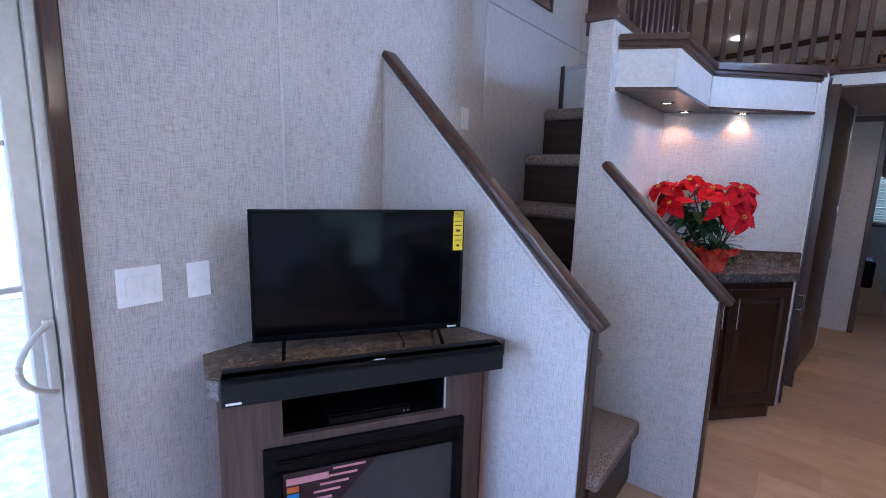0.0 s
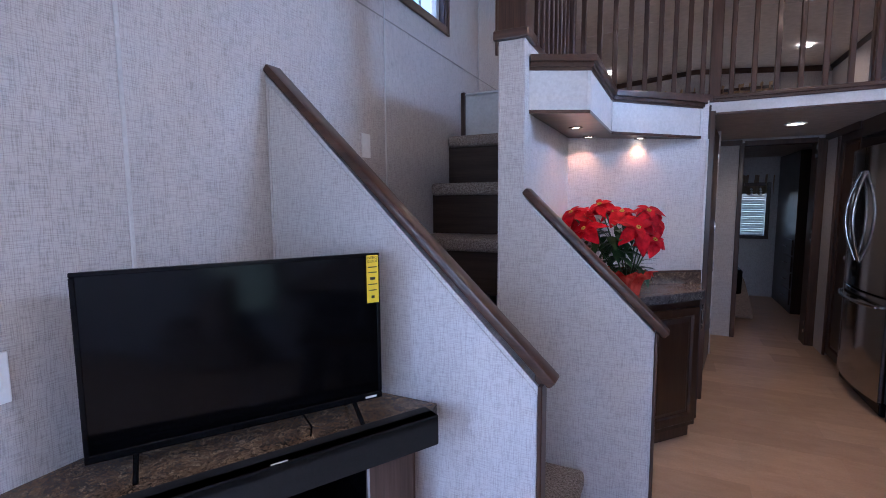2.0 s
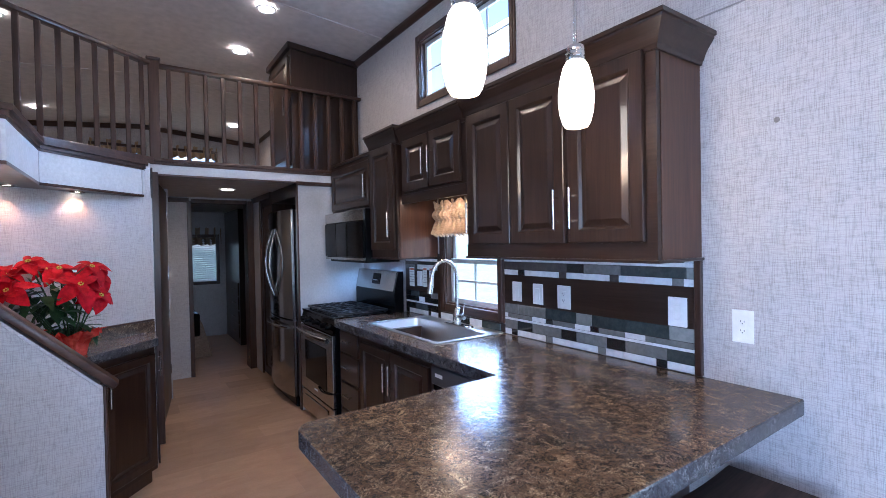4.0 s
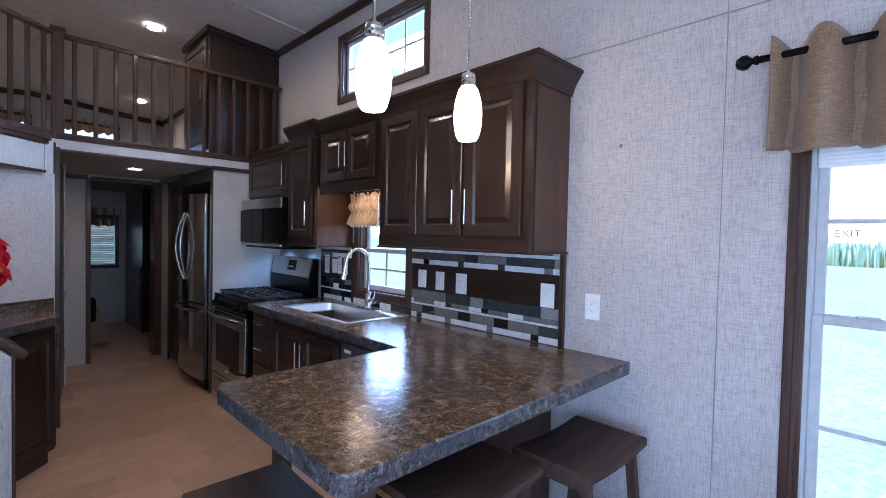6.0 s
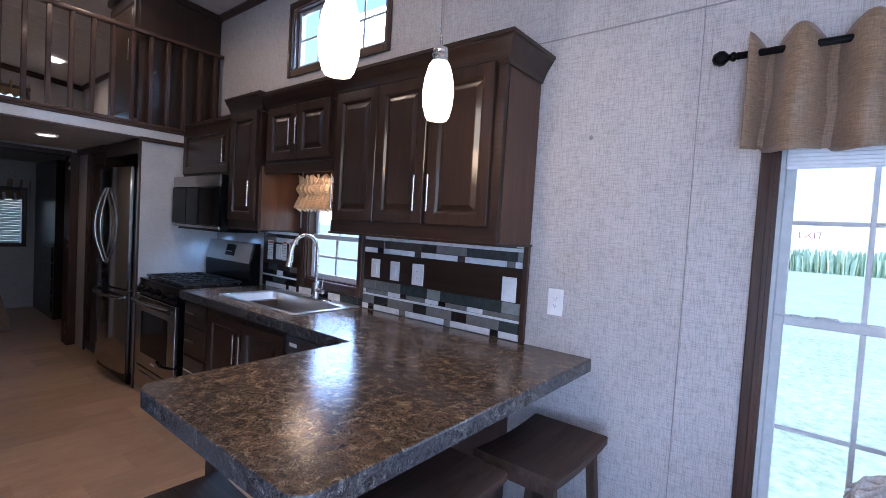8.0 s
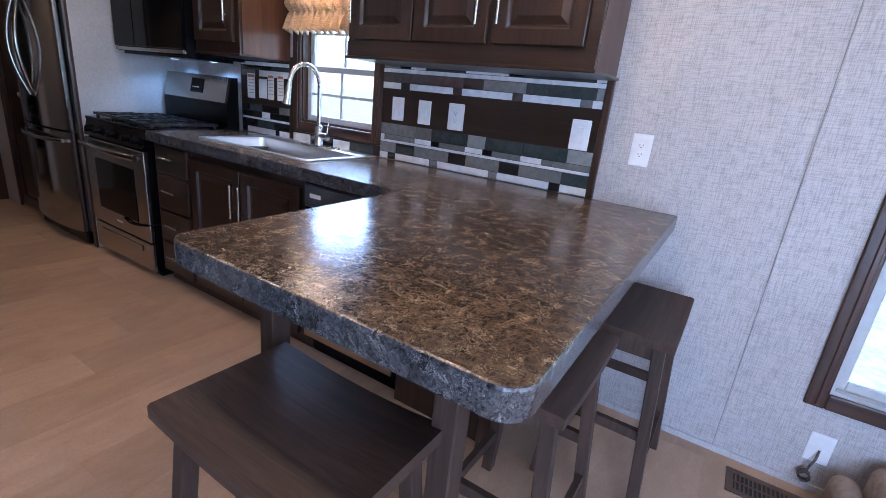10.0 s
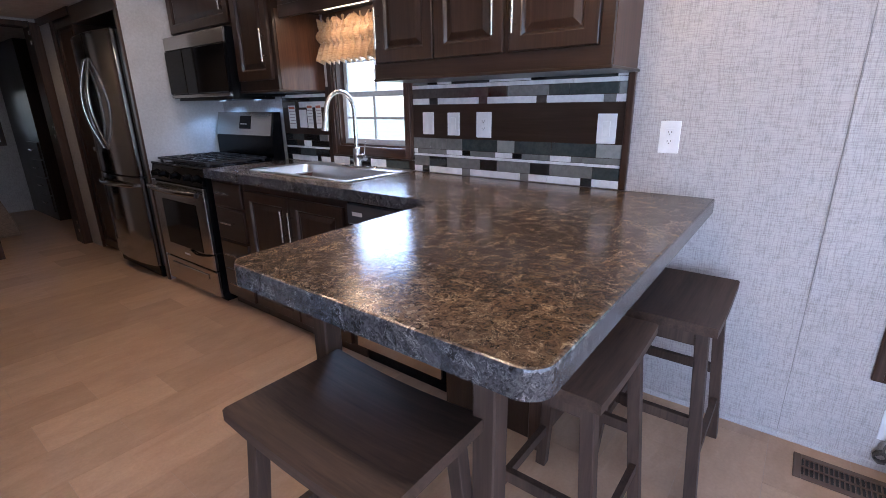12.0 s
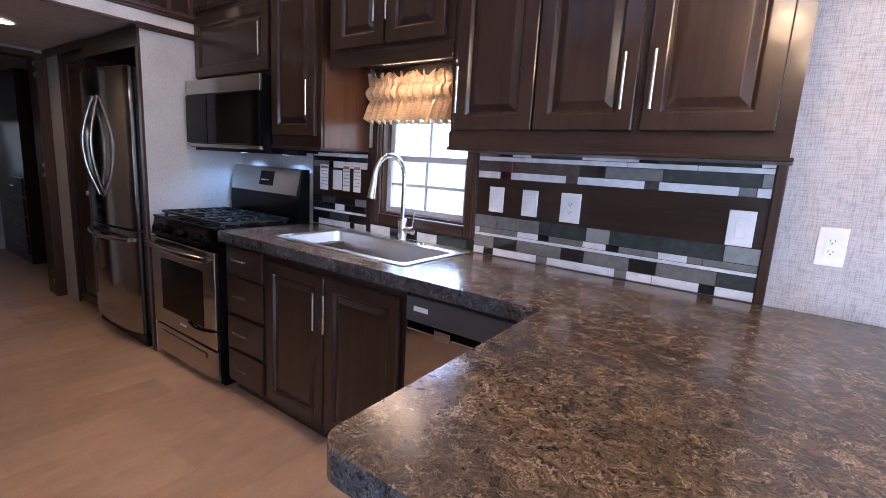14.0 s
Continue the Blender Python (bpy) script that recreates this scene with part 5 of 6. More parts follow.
part("bezel", boxes((a, b, ty - 0.016, ty - 0.006, z0, z0 + 0.020), (a, b, ty - 0.016, ty - 0.006, z1 - 0.011, z1), (a, a + 0.011, ty - 0.016, ty - 0.006, z0 + 0.020, z1 - 0.011), (b - 0.011, b, ty - 0.016, ty - 0.006, z0 + 0.020, z1 - 0.011), bevel=0.002), M_BLACK, tv)
part("screen", boxes((a + 0.011, b - 0.011, ty - 0.012, ty - 0.008, z0 + 0.020, z1 - 0.011)), M_SCREEN, tv, "dark glossy screen")
for x in (a + 0.10, b - 0.09):
    bm = bmesh.new()
    beam(bm, (x, ty, z0 + 0.006), (x, ty - 0.085, 0.006), 0.010, 0.012, (1, 0, 0), 0.002)
    beam(bm, (x, ty, z0 + 0.006), (x, ty + 0.075, 0.006), 0.010, 0.012, (1, 0, 0), 0.002)
    part("foot", bm, M_BLACK, tv)
lab = part("energy_label", boxes((b - 0.043, b - 0.006, ty - 0.0185, ty - 0.0165, z1 - 0.150, z1 - 0.006)), M_YELLOW, tv, "bright yellow energy label")
for zc, hh, ww in ((0.034, 0.003, 0.028), (0.050, 0.003, 0.026), (0.066, 0.008, 0.016), (0.086, 0.003, 0.028), (0.104, 0.003, 0.024), (0.122, 0.008, 0.010)):
    part("print_bar", boxes((b - 0.0245 - ww / 2, b - 0.0245 + ww / 2, ty - 0.0195, ty - 0.0184, z1 - 0.006 - zc - hh, z1 - 0.006 - zc)), M_INK, lab)
for row, word in enumerate(("ENERGY", "GUIDE")):
    cu = bpy.data.curves.new("lettering", "FONT")
    cu.body, cu.size, cu.align_x = word, 0.0115, "CENTER"
    ob = new("lettering", cu)
    ob.data.materials.append(M_INK)
    ob.parent = lab
    ob.matrix_basis = pose(b - 0.0245, ty - 0.0200, z1 - 0.017 - 0.0105 * row, 90, 0, 0)
part("badge", boxes((b - 0.055, b - 0.020, ty - 0.0172, ty - 0.0158, z0 + 0.006, z0 + 0.012)), M_PLATE, tv)
cab = [(0.60, 0.30, 0.10), (0.60, 0.20, 0.03), (0.615, 0.12, 0.004), (0.60, 0.07, 0.004)]
part("power_cord", tube(bmesh.new(), [(x, y, z) for x, y, z in cab], 0.003, 6), M_BLACK, tv, smooth=60)

# ---- alcove cabinet and plant ----
ac = thing("alcove_cabinet", "dark wood angled base cabinet in the alcove", "cabinet", (0.0, 3.6, 0))
body = [(-0.475, 2.62), (-0.030, 3.09), (0.255, 3.41), (0.255, 3.643), (-0.475, 3.200)]
part("body", prism(bmesh.new(), body, 0.09, 0.862), M_CAB, ac)
part("toe_kick", prism(bmesh.new(), [(-0.46, 2.70), (-0.05, 3.13), (0.225, 3.44), (0.225, 3.62), (-0.46, 3.19)], 0.0, 0.09), M_TRIM, ac)
for (xa, ya), (xb, yb), side in (((-0.030, 3.09), (0.255, 3.41), 0), ((-0.475, 2.62), (-0.030, 3.09), 1)):
    d = Vector((xb - xa, yb - ya, 0))
    L = d.length
    d.normalize()
    nrm = Vector((d.y, -d.x, 0))
    m = Matrix((nrm * -1, d, Vector((0, 0, 1)))).transposed().to_4x4()
    m.translation = Vector((xa, ya, 0)) + nrm * 0.021
    bm = raised_panel(0.015, L - 0.02, 0.125, 0.815, 0.05)
    bm.transform(m)
    dd = part("door", bm, M_CAB, ac)
    hb = bmesh.new()
    y = 0.045 if side == 0 else L - 0.045
    rod(hb, (-0.03, y, 0.60), (-0.03, y, 0.77), 0.0058)
    rod(hb, (-0.03, y, 0.64), (0, y, 0.64), 0.0045, n=8)
    rod(hb, (-0.03, y, 0.73), (0, y, 0.73), 0.0045, n=8)
    hb.transform(m)
    part("handle", hb, M_NICKEL, dd, "brushed nickel bar handle", smooth=40)
top = [(-0.478, 2.56), (-0.018, 3.045), (0.275, 3.365), (0.275, 3.650), (-0.478, 3.196)]
bm = prism(bmesh.new(), top, 0.863, 0.912)
bm.normal_update()
for f in bm.faces:
    f.material_index = 0 if abs(f.normal.z) > 0.5 else 1
part("top", bm, [M_CTR, M_CTRE], ac, "stone-pattern laminate top")
part("back_strip", beam(bmesh.new(), (-0.478, 3.19, 0.948), (0.266, 3.641, 0.948), 0.014, 0.070), M_CTR, ac)
part("trim_strip", beam(bmesh.new(), (-0.478, 3.189, 0.990), (0.266, 3.640, 0.990), 0.018, 0.012, (0, 0, 1), 0.003), M_TRIMX, ac)
tc = thing("tall_cabinet", "tall dark wood cabinet beside the corridor", "cabinet", (0.2, 3.9, 0))
part("body", boxes((0.274, 0.284, 3.70, 4.095, 0.0, 2.01)), M_CAB, tc)
hb = bmesh.new()
rod(hb, (0.315, 4.03, 0.52), (0.315, 4.03, 0.70), 0.0058)
rod(hb, (0.315, 4.03, 0.56), (0.284, 4.03, 0.56), 0.0045, n=8)
rod(hb, (0.315, 4.03, 0.66), (0.284, 4.03, 0.66), 0.0045, n=8)
part("handle", hb, M_NICKEL, tc, "brushed nickel bar handle", smooth=40)

plant = thing("poinsettia", "red poinsettia in crinkled red foil wrap", "plant", (-0.125, 3.10, 0.913))
PX, PY, PZ = -0.125, 3.10, 0.913
bm = bmesh.new()
n = 40
rings = []
for r, z, w in ((0.065, 0.0, 0.0), (0.072, 0.05, 0.06), (0.085, 0.085, 0.12), (0.115, 0.112, 0.25), (0.130, 0.128, 0.35)):
    rings.append([bm.verts.new((PX + r * (1 + w * 0.6 * math.sin(k * 2.6) + w * 0.4 * random.uniform(-1, 1)) * math.cos(2 * math.pi * k / n), PY + r * (1 + w * 0.6 * math.sin(k * 2.6)) * math.sin(2 * math.pi * k / n), PZ + z + w * 0.06 * random.uniform(-1, 1))) for k in range(n)])
for p, q in zip(rings, rings[1:]):
    for k in range(n):
        bm.faces.new((p[k], p[(k + 1) % n], q[(k + 1) % n], q[k]))
bm.faces.new(rings[0][::-1])
part("foil_wrap", bm, M_FOIL, plant, "crinkled red foil pot wrap")


def leaf_blade(bm, m, L, W, bend, fold):
    """One pointed leaf along +x, folded on its midrib and bent down."""
    rows = []
    for i in range(6):
        t = i / 5
        w = W * (math.sin(math.pi * min(1, t * 0.92 + 0.06)) ** 0.8) * (1 - 0.25 * t)
        z = -bend * t * t
        rows.append([bm.verts.new(m @ Vector((L * t, s * w, z + fold * abs(s) * w))) for s in (-1, 0, 1)])
    for p, q in zip(rows, rows[1:]):
        for k in range(2):
            bm.faces.new((p[k], p[k + 1], q[k + 1], q[k]))


random.seed(5)
heads = [(-0.42, 3.01, 1.36, 0.095), (-0.345, 2.98, 1.275, 0.105), (-0.285, 3.12, 1.405, 0.085), (-0.165, 3.10, 1.365, 0.100), (-0.075, 3.00, 1.285, 0.120), (0.005, 3.12, 1.315, 0.085), (-0.22, 3.24, 1.36, 0.085), (-0.37, 3.10, 1.34, 0.10), (-0.03, 3.08, 1.37, 0.095), (0.005, 3.03, 1.22, 0.09)]
for hx, hy, hz, size in heads:
    hx, hy, hz = hx - PX, hy - PY, hz - PZ
    out = Vector(((hx + 0.07) * 1.5, -0.40, 0.42 + 0.25 * (hz > 0.42))).normalized()
    base = Matrix.Translation((PX + hx, PY + hy, PZ + hz)) @ out.to_track_quat("Z", "Y").to_matrix().to_4x4()
    bm = bmesh.new()
    k0 = random.uniform(0, 6)
    for ring, (cnt, L, tilt) in enumerate(((5, size, -4), (3, size * 0.62, 22))):
        for k in range(cnt):
            m = base @ pose(0, 0, 0.006 * ring, 0, 0, math.degrees(k0) + 360 * k / cnt + random.uniform(-12, 12)) @ pose(0, 0, 0, 0, -tilt + random.uniform(-10, 10), 0)
            leaf_blade(bm, m, L * random.uniform(0.95, 1.25), L * 0.42 * random.uniform(0.85, 1.1), 0.42 * L, 0.35)
    hd = part("flower_head", bm, M_RED, plant, "flower head of pointed red bracts", smooth=60)
    bm = bmesh.new()
    for k in range(6):
        q = base @ Vector((0.009 * math.cos(k * 1.05), 0.009 * math.sin(k * 1.05), 0.012))
        bmesh.ops.create_icosphere(bm, subdivisions=1, radius=0.0045, matrix=Matrix.Translation(q))
    part("flower_centre", bm, speckle("yellow_green_bud", (0.25, 0.30, 0.03), (0.6, 0.5, 0.06), 80, 0.6), hd)
    part("stem", tube(bmesh.new(), [(PX + hx * 0.15, PY + hy * 0.15, PZ + 0.08), (PX + hx * 0.55, PY + hy * 0.55, PZ + 0.5 * hz + 0.05), (PX + hx, PY + hy, PZ + hz)], 0.004, 6), M_LEAF, plant)
for k in range(120):
    an = random.uniform(0, 2 * math.pi)
    r = random.uniform(0.0, 0.13)
    z = random.uniform(0.13, 0.40)
    slim = k % 3 == 0
    m = Matrix.Translation((PX - 0.075 * z / 0.3 + r * math.cos(an), PY - 0.01 + r * 0.8 * math.sin(an), PZ + z)) @ pose(0, 0, 0, 0, random.uniform(-60, -10) if slim else random.uniform(-15, 50), math.degrees(an) + random.uniform(-40, 40))
    bm = bmesh.new()
    leaf_blade(bm, m, random.uniform(0.07, 0.13), 0.006 if slim else random.uniform(0.022, 0.040), random.uniform(0.02, 0.05), 0.3)
    part("leaf", bm, M_LEAF, plant, smooth=60)

# ---- pendants and ceiling lamps ----
M_CHROME = mat("chrome", (0.75, 0.74, 0.72), 0.15, 1.0)


def pendant(x, y, z):
    p = thing("pendant_lamp", "glowing white oval glass pendant with metal cap", "lamp", (x, y, z), group="pendants over the peninsula")
    part("shade", lathe(bmesh.new(), [(0.036, 0.0), (0.044, 0.012), (0.054, 0.05), (0.0575, 0.10), (0.052, 0.15), (0.040, 0.195), (0.028, 0.215), (0.024, 0.218)], 28, (x, y, z)), M_BULB, p, "glowing white glass shade", smooth=60)
    part("cap", lathe(bmesh.new(), [(0.030, 0.212), (0.031, 0.222), (0.027, 0.226), (0.031, 0.232), (0.031, 0.240), (0.027, 0.244), (0.030, 0.250), (0.026, 0.262), (0.010, 0.268), (0.006, 0.275)], 24, (x, y, z)), M_CHROME, p, smooth=30)
    zc = ZR - abs(x - XM) * (ZR - ZW) / (XR - XM)
    part("stem", rod(bmesh.new(), (x, y, z + 0.27), (x, y, zc), 0.0055), M_CHROME, p, smooth=40)
    part("canopy", lathe(bmesh.new(), [(0.058, 0.0), (0.055, -0.016), (0.02, -0.024), (0.006, -0.03)], 24, (x, y, zc - 0.002)), M_CHROME, p, smooth=40)
    lamp_at("pendant_light", (x, y, z - 0.03), 0.75, (1, 0.66, 0.34), 0.05)


pendant(1.350, 1.012, 1.838)
pendant(0.830, 0.930, 1.838)


def downlight(x, y, z, r=0.055, watts=4.0):
    d = thing("ceiling_downlight", "round glowing recessed ceiling light with white ring", "ceiling light", (x, y, z), group="recessed ceiling lights")
    part("ring", lathe(bmesh.new(), [(r, -0.002), (r + 0.006, -0.007), (r + 0.018, -0.005), (r + 0.020, 0.0)], 28, (x, y, z - 0.001)), M_PLATE, d, smooth=40)
    part("lens", lathe(bmesh.new(), [(0.0001, -0.003), (r, -0.003), (r, 0.0)], 28, (x, y, z - 0.001)), M_SPOT, d)
    lamp_at("downlight", (x, y, z - 0.03), watts, (1, 0.68, 0.38), 0.05, 165)


zc = lambda x: ZR - abs(x - XM) * (ZR - ZW) / (XR - XM) - 0.004
# Last five are unseen, added for warm light; first two follow the row's spacing.
for x, y, w in ((1.06, 3.72, 5), (1.05, 4.66, 3.6), (-0.67, 4.80, 2.2), (-0.76, 7.65, 2.0), (1.49, 7.45, 3), (1.06, 2.79, 5), (1.06, 1.86, 4.5), (-0.45, 1.2, 3), (-0.45, -1.2, 3), (1.06, -0.6, 3)):
    downlight(x, y, zc(x) - 0.009, watts=w)
downlight(0.968, 5.005, 2.034, watts=2.3)


# ---- curtains ----
def valance(name, label, xc, y0, y1, z0, z1, waves, amp, material, ny=150, nz=14):
    v = thing(name, label, "valance", (xc, (y0 + y1) / 2, z0))
    bm = bmesh.new()
    grid = []
    for i in range(ny + 1):
        u = i / ny
        col = []
        for j in range(nz + 1):
            w = j / nz
            z = z0 + (z1 - z0) * w
            a = amp * (1 - 0.35 * w)
            ph = 2 * math.pi * waves * u + 0.9 * math.sin(7 * u) + 0.5 * math.sin(w * 3)
            x = a * math.sin(ph) + a * 0.35 * math.sin(2.3 * ph + 1 + 2 * w)
            y = y0 + (y1 - y0) * u + a * 0.4 * math.cos(ph)
            dz = 0.014 * math.sin(ph * 1.0 + 0.6) * (1 - w) + (0.006 * math.sin(1.7 * ph) if j == nz else 0)
            col.append(bm.verts.new((xc - abs(amp) + x, y, z + dz)))
        grid.append(col)
    for p, q in zip(grid, grid[1:]):
        for j in range(nz):
            bm.faces.new((p[j], p[j + 1], q[j + 1], q[j]))
    ob = part("cloth", bm, material, v, smooth=80)
    s = ob.modifiers.new("thickness", "SOLIDIFY")
    s.thickness = 0.003
    return v


def draped(v, bm, material, ny, nz, at):
    """Cloth over an ny by nz net; at(u, w) gives a point, w from hem to head."""
    net = [[bm.verts.new(at(i / ny, j / nz)) for j in range(nz + 1)] for i in range(ny + 1)]
    for p, q in zip(net, net[1:]):
        for j in range(nz):
            bm.faces.new((p[j], p[j + 1], q[j + 1], q[j]))
    ob = part("cloth", bm, material, v, smooth=80)
    sol = ob.modifiers.new("thickness", "SOLIDIFY")
    sol.thickness = 0.003
    return ob


def grommet_fold(u, w):
    """Stiff folds that weave before and behind the rod, deeper and slightly skewed towards the hem."""
    ph = 2 * math.pi * 5.6 * u + 0.35 * math.sin(9 * u) + 1.9 + 0.3 * math.sin(13 * u) * (1 - w)
    k = 2 * ((1 + math.sin(ph)) / 2) ** 1.9 - 0.75
    x = 1.962 - (0.046 + 0.008 * (1 - w)) * k + 0.006 * math.sin(37 * u + 7 * w) * (1 - w) + 0.003 * math.sin(61 * u - 9 * w)
    y = 0.118 - 0.93 * u + 0.016 * math.cos(ph) + 0.010 * math.sin(23 * u) * (1 - w)
    z = 1.775 + 0.352 * w + (0.026 * k + 0.010) * w - 0.010 * math.sin(ph + 0.6) * (1 - w) - 0.012 * math.sin(5 * u) * (1 - w)
    return (min(x, 1.992), y, z)


va = thing("window_valance", "tan woven grommet valance on a black rod", "valance", (1.95, -0.35, 1.77))
cl = draped(va, bmesh.new(), M_CURT, 300, 18, grommet_fold)
hem = bmesh.new()
tube(hem, [Vector(grommet_fold(i / 150, 0.09)) - Vector((0.0035, 0, 0)) for i in range(151)], 0.0012, 4)
part("hem_stitch", hem, M_CURT, cl)
rod_ = part("rod", rod(bmesh.new(), (1.948, 0.15, 2.105), (1.948, -0.86, 2.105), 0.0125, n=14), M_BLACK, va, "black curtain rod", smooth=40)
bm = lathe(bmesh.new(), [(0.0005, -0.028), (0.018, -0.022), (0.027, -0.004), (0.026, 0.010), (0.014, 0.022), (0.010, 0.028), (0.016, 0.034), (0.017, 0.042), (0.011, 0.048), (0.0145, 0.055)], 18)
bm.transform(Matrix.Translation((1.948, 0.200, 2.105)) @ pose(0, 0, 0, 90, 0, 0))
part("finial", bm, M_BLACK, va, smooth=60)
for y in (0.09, -0.80):
    part("bracket", boxes((1.948, XR - 0.001, y - 0.006, y + 0.006, 2.092, 2.104), (XR - 0.006, XR - 0.001, y - 0.012, y + 0.012, 2.07, 2.13), bevel=0.002), M_BLACK, va)
vs = valance("window_valance", "tan woven valance over the sliding door", -1.13, -1.50, 0.54, 1.845, 2.20, 11, 0.045, M_CURT, ny=300)
part("rod", rod(bmesh.new(), (-1.175, -1.55, 2.10), (-1.175, 0.60, 2.10), 0.0125, n=14), M_BLACK, vs, "black curtain rod", smooth=40)
part("tie_hook", tube(bmesh.new(), [(XL + 0.001, 0.675, 1.93), (XL + 0.05, 0.672, 1.92), (XL + 0.075, 0.668, 1.885), (XL + 0.06, 0.668, 1.868)], 0.006, 8), M_BLACK, vs, smooth=60)
def ruffle(u, w):
    """Two shirred lines pinch the cloth: ruffled head above, puffed band between, flared skirt below."""
    ph = 2 * math.pi * 14 * u + 1.3 * math.sin(8 * u) + 0.6 * math.sin(23 * u)
    fine = math.sin(2 * math.pi * 29 * u + 2 * math.sin(17 * u))
    pinch = max(math.exp(-((w - 0.46) / 0.05) ** 2), math.exp(-((w - 0.79) / 0.045) ** 2))
    if w < 0.46:
        amp, out = 0.008 + 0.017 * (1 - w / 0.46), 0.022 * (1 - w / 0.46)
    elif w < 0.79:
        b = math.sin(math.pi * (w - 0.46) / 0.33)
        amp, out = 0.013 * b, 0.018 * b
    else:
        amp, out = 0.016 * (w - 0.79) / 0.21, 0.006
    swell = 1 - 0.8 * pinch
    x = 1.978 - 1.35 * out - amp * math.sin(ph) * swell - 0.005 * fine * (0.5 + 0.5 * pinch)
    y = 2.105 + 0.695 * u + 0.010 * math.cos(ph) * swell
    z = 1.515 + 0.235 * w + 0.013 * math.sin(ph + 0.7) * (max(0, 0.46 - w) / 0.46) + 0.014 * math.sin(ph * 1.3) * max(0, w - 0.79) / 0.21
    return (min(x, 1.992), y, z)


vg = thing("window_valance", "gathered gold ruffled valance over the sink window", "valance", (1.95, 2.45, 1.51))
draped(vg, bmesh.new(), M_CURT2, 420, 30, ruffle)
part("rod", rod(bmesh.new(), (1.996, 2.08, 1.715), (1.996, 2.83, 1.715), 0.004), M_PLATE, vg, "thin white curtain rod", smooth=40)

# ---- stools ----
def stool(at, rz, label):
    s = thing("saddle_stool", label, "stool", at, rz, group="saddle stools at the peninsula", world_coords=False)
    L, W, H = 0.47, 0.325, 0.648
    bm = bmesh.new()
    nx = 16
    up, dn = [], []
    for i in range(nx + 1):
        u = 2 * i / nx - 1
        x = u * L / 2
        zt = H - 0.014 * (1 - u * u)
        up.append([bm.verts.new((x, y, zt - (0.004 if abs(y) > W / 2 - 0.004 else 0))) for y in (-W / 2, -W / 2 + 0.006, 0, W / 2 - 0.006, W / 2)])
        dn.append([bm.verts.new((x, y, zt - 0.030)) for y in (-W / 2, W / 2)])
    for a, b, c, d in zip(up, up[1:], dn, dn[1:]):
        for k in range(4):
            bm.faces.new((a[k], a[k + 1], b[k + 1], b[k]))
        bm.faces.new((c[0], c[1], d[1], d[0]))
        bm.faces.new((a[0], b[0], d[0], c[0]))
        bm.faces.new((a[4], c[1], d[1], b[4]))
    for a, c in ((up[0], dn[0]), (up[-1], dn[-1])):
        bm.faces.new((*a, c[1], c[0]))
    part("seat", bm, M_STOOL, s, "curved dark brown saddle seat", smooth=40)
    tops, feet = {}, {}
    for sx in (-1, 1):
        for sy in (-1, 1):
            t = Vector((sx * 0.178, sy * 0.118, H - 0.036))
            f = Vector((sx * 0.215, sy * 0.165, 0.0))
            tops[sx, sy], feet[sx, sy] = t, f
            part("leg", beam(bmesh.new(), f, t + (t - f) * 0.03, 0.036, 0.036, (0, 1, 0), 0.003), M_STOOLZ, s)
    at_z = lambda k, z: feet[k].lerp(tops[k], z / (H - 0.036))
    for sx in (-1, 1):
        part("stretcher", beam(bmesh.new(), at_z((sx, -1), 0.30), at_z((sx, 1), 0.30), 0.020, 0.034), M_STOOLZ, s)
        part("rail", beam(bmesh.new(), at_z((sx, -1), H - 0.065), at_z((sx, 1), H - 0.065), 0.020, 0.05), M_STOOLZ, s)
    for sy in (-1, 1):
        part("stretcher", beam(bmesh.new(), at_z((-1, sy), 0.165), at_z((1, sy), 0.165), 0.020, 0.034), M_STOOLZ, s)
    return s


st1 = stool((0.555, 1.035, 0), 90, "dark brown wooden saddle stool at the peninsula end")
copy_thing(st1, pose(1.125, 0.785, 0, 0, 0, 0))["label"] = "dark brown wooden saddle stool pushed under the worktop"
copy_thing(st1, pose(1.655, 0.640, 0, 0, 0, 0))["label"] = "dark brown wooden saddle stool beside the wall"

# floor vent
fv = thing("floor_register", "brown metal floor vent with rows of slots", "vent", (1.87, 0.07, 0))
part("frame", boxes((1.80, 1.945, -0.075, -0.05, 0, 0.006), (1.80, 1.945, 0.19, 0.215, 0, 0.006), (1.80, 1.825, -0.05, 0.19, 0, 0.006), (1.92, 1.945, -0.05, 0.19, 0, 0.006), bevel=0.002), mat("bronze_paint", (0.13, 0.085, 0.06), 0.4, 0.4), fv)
part("well", boxes((1.825, 1.92, -0.05, 0.19, 0.0005, 0.0015)), M_INK, fv)
for k in range(17):
    y = -0.043 + k * 0.014
    part("slat", boxes((1.825, 1.92, y - 0.0022, y + 0.0022, 0.0015, 0.005)), mat("bronze_paint", (0.13, 0.085, 0.06), 0.4, 0.4) if k == 0 else bpy.data.materials["bronze_paint"], fv)
part("bar", boxes((1.868, 1.877, -0.05, 0.19, 0.003, 0.0055)), bpy.data.materials["bronze_paint"], fv)

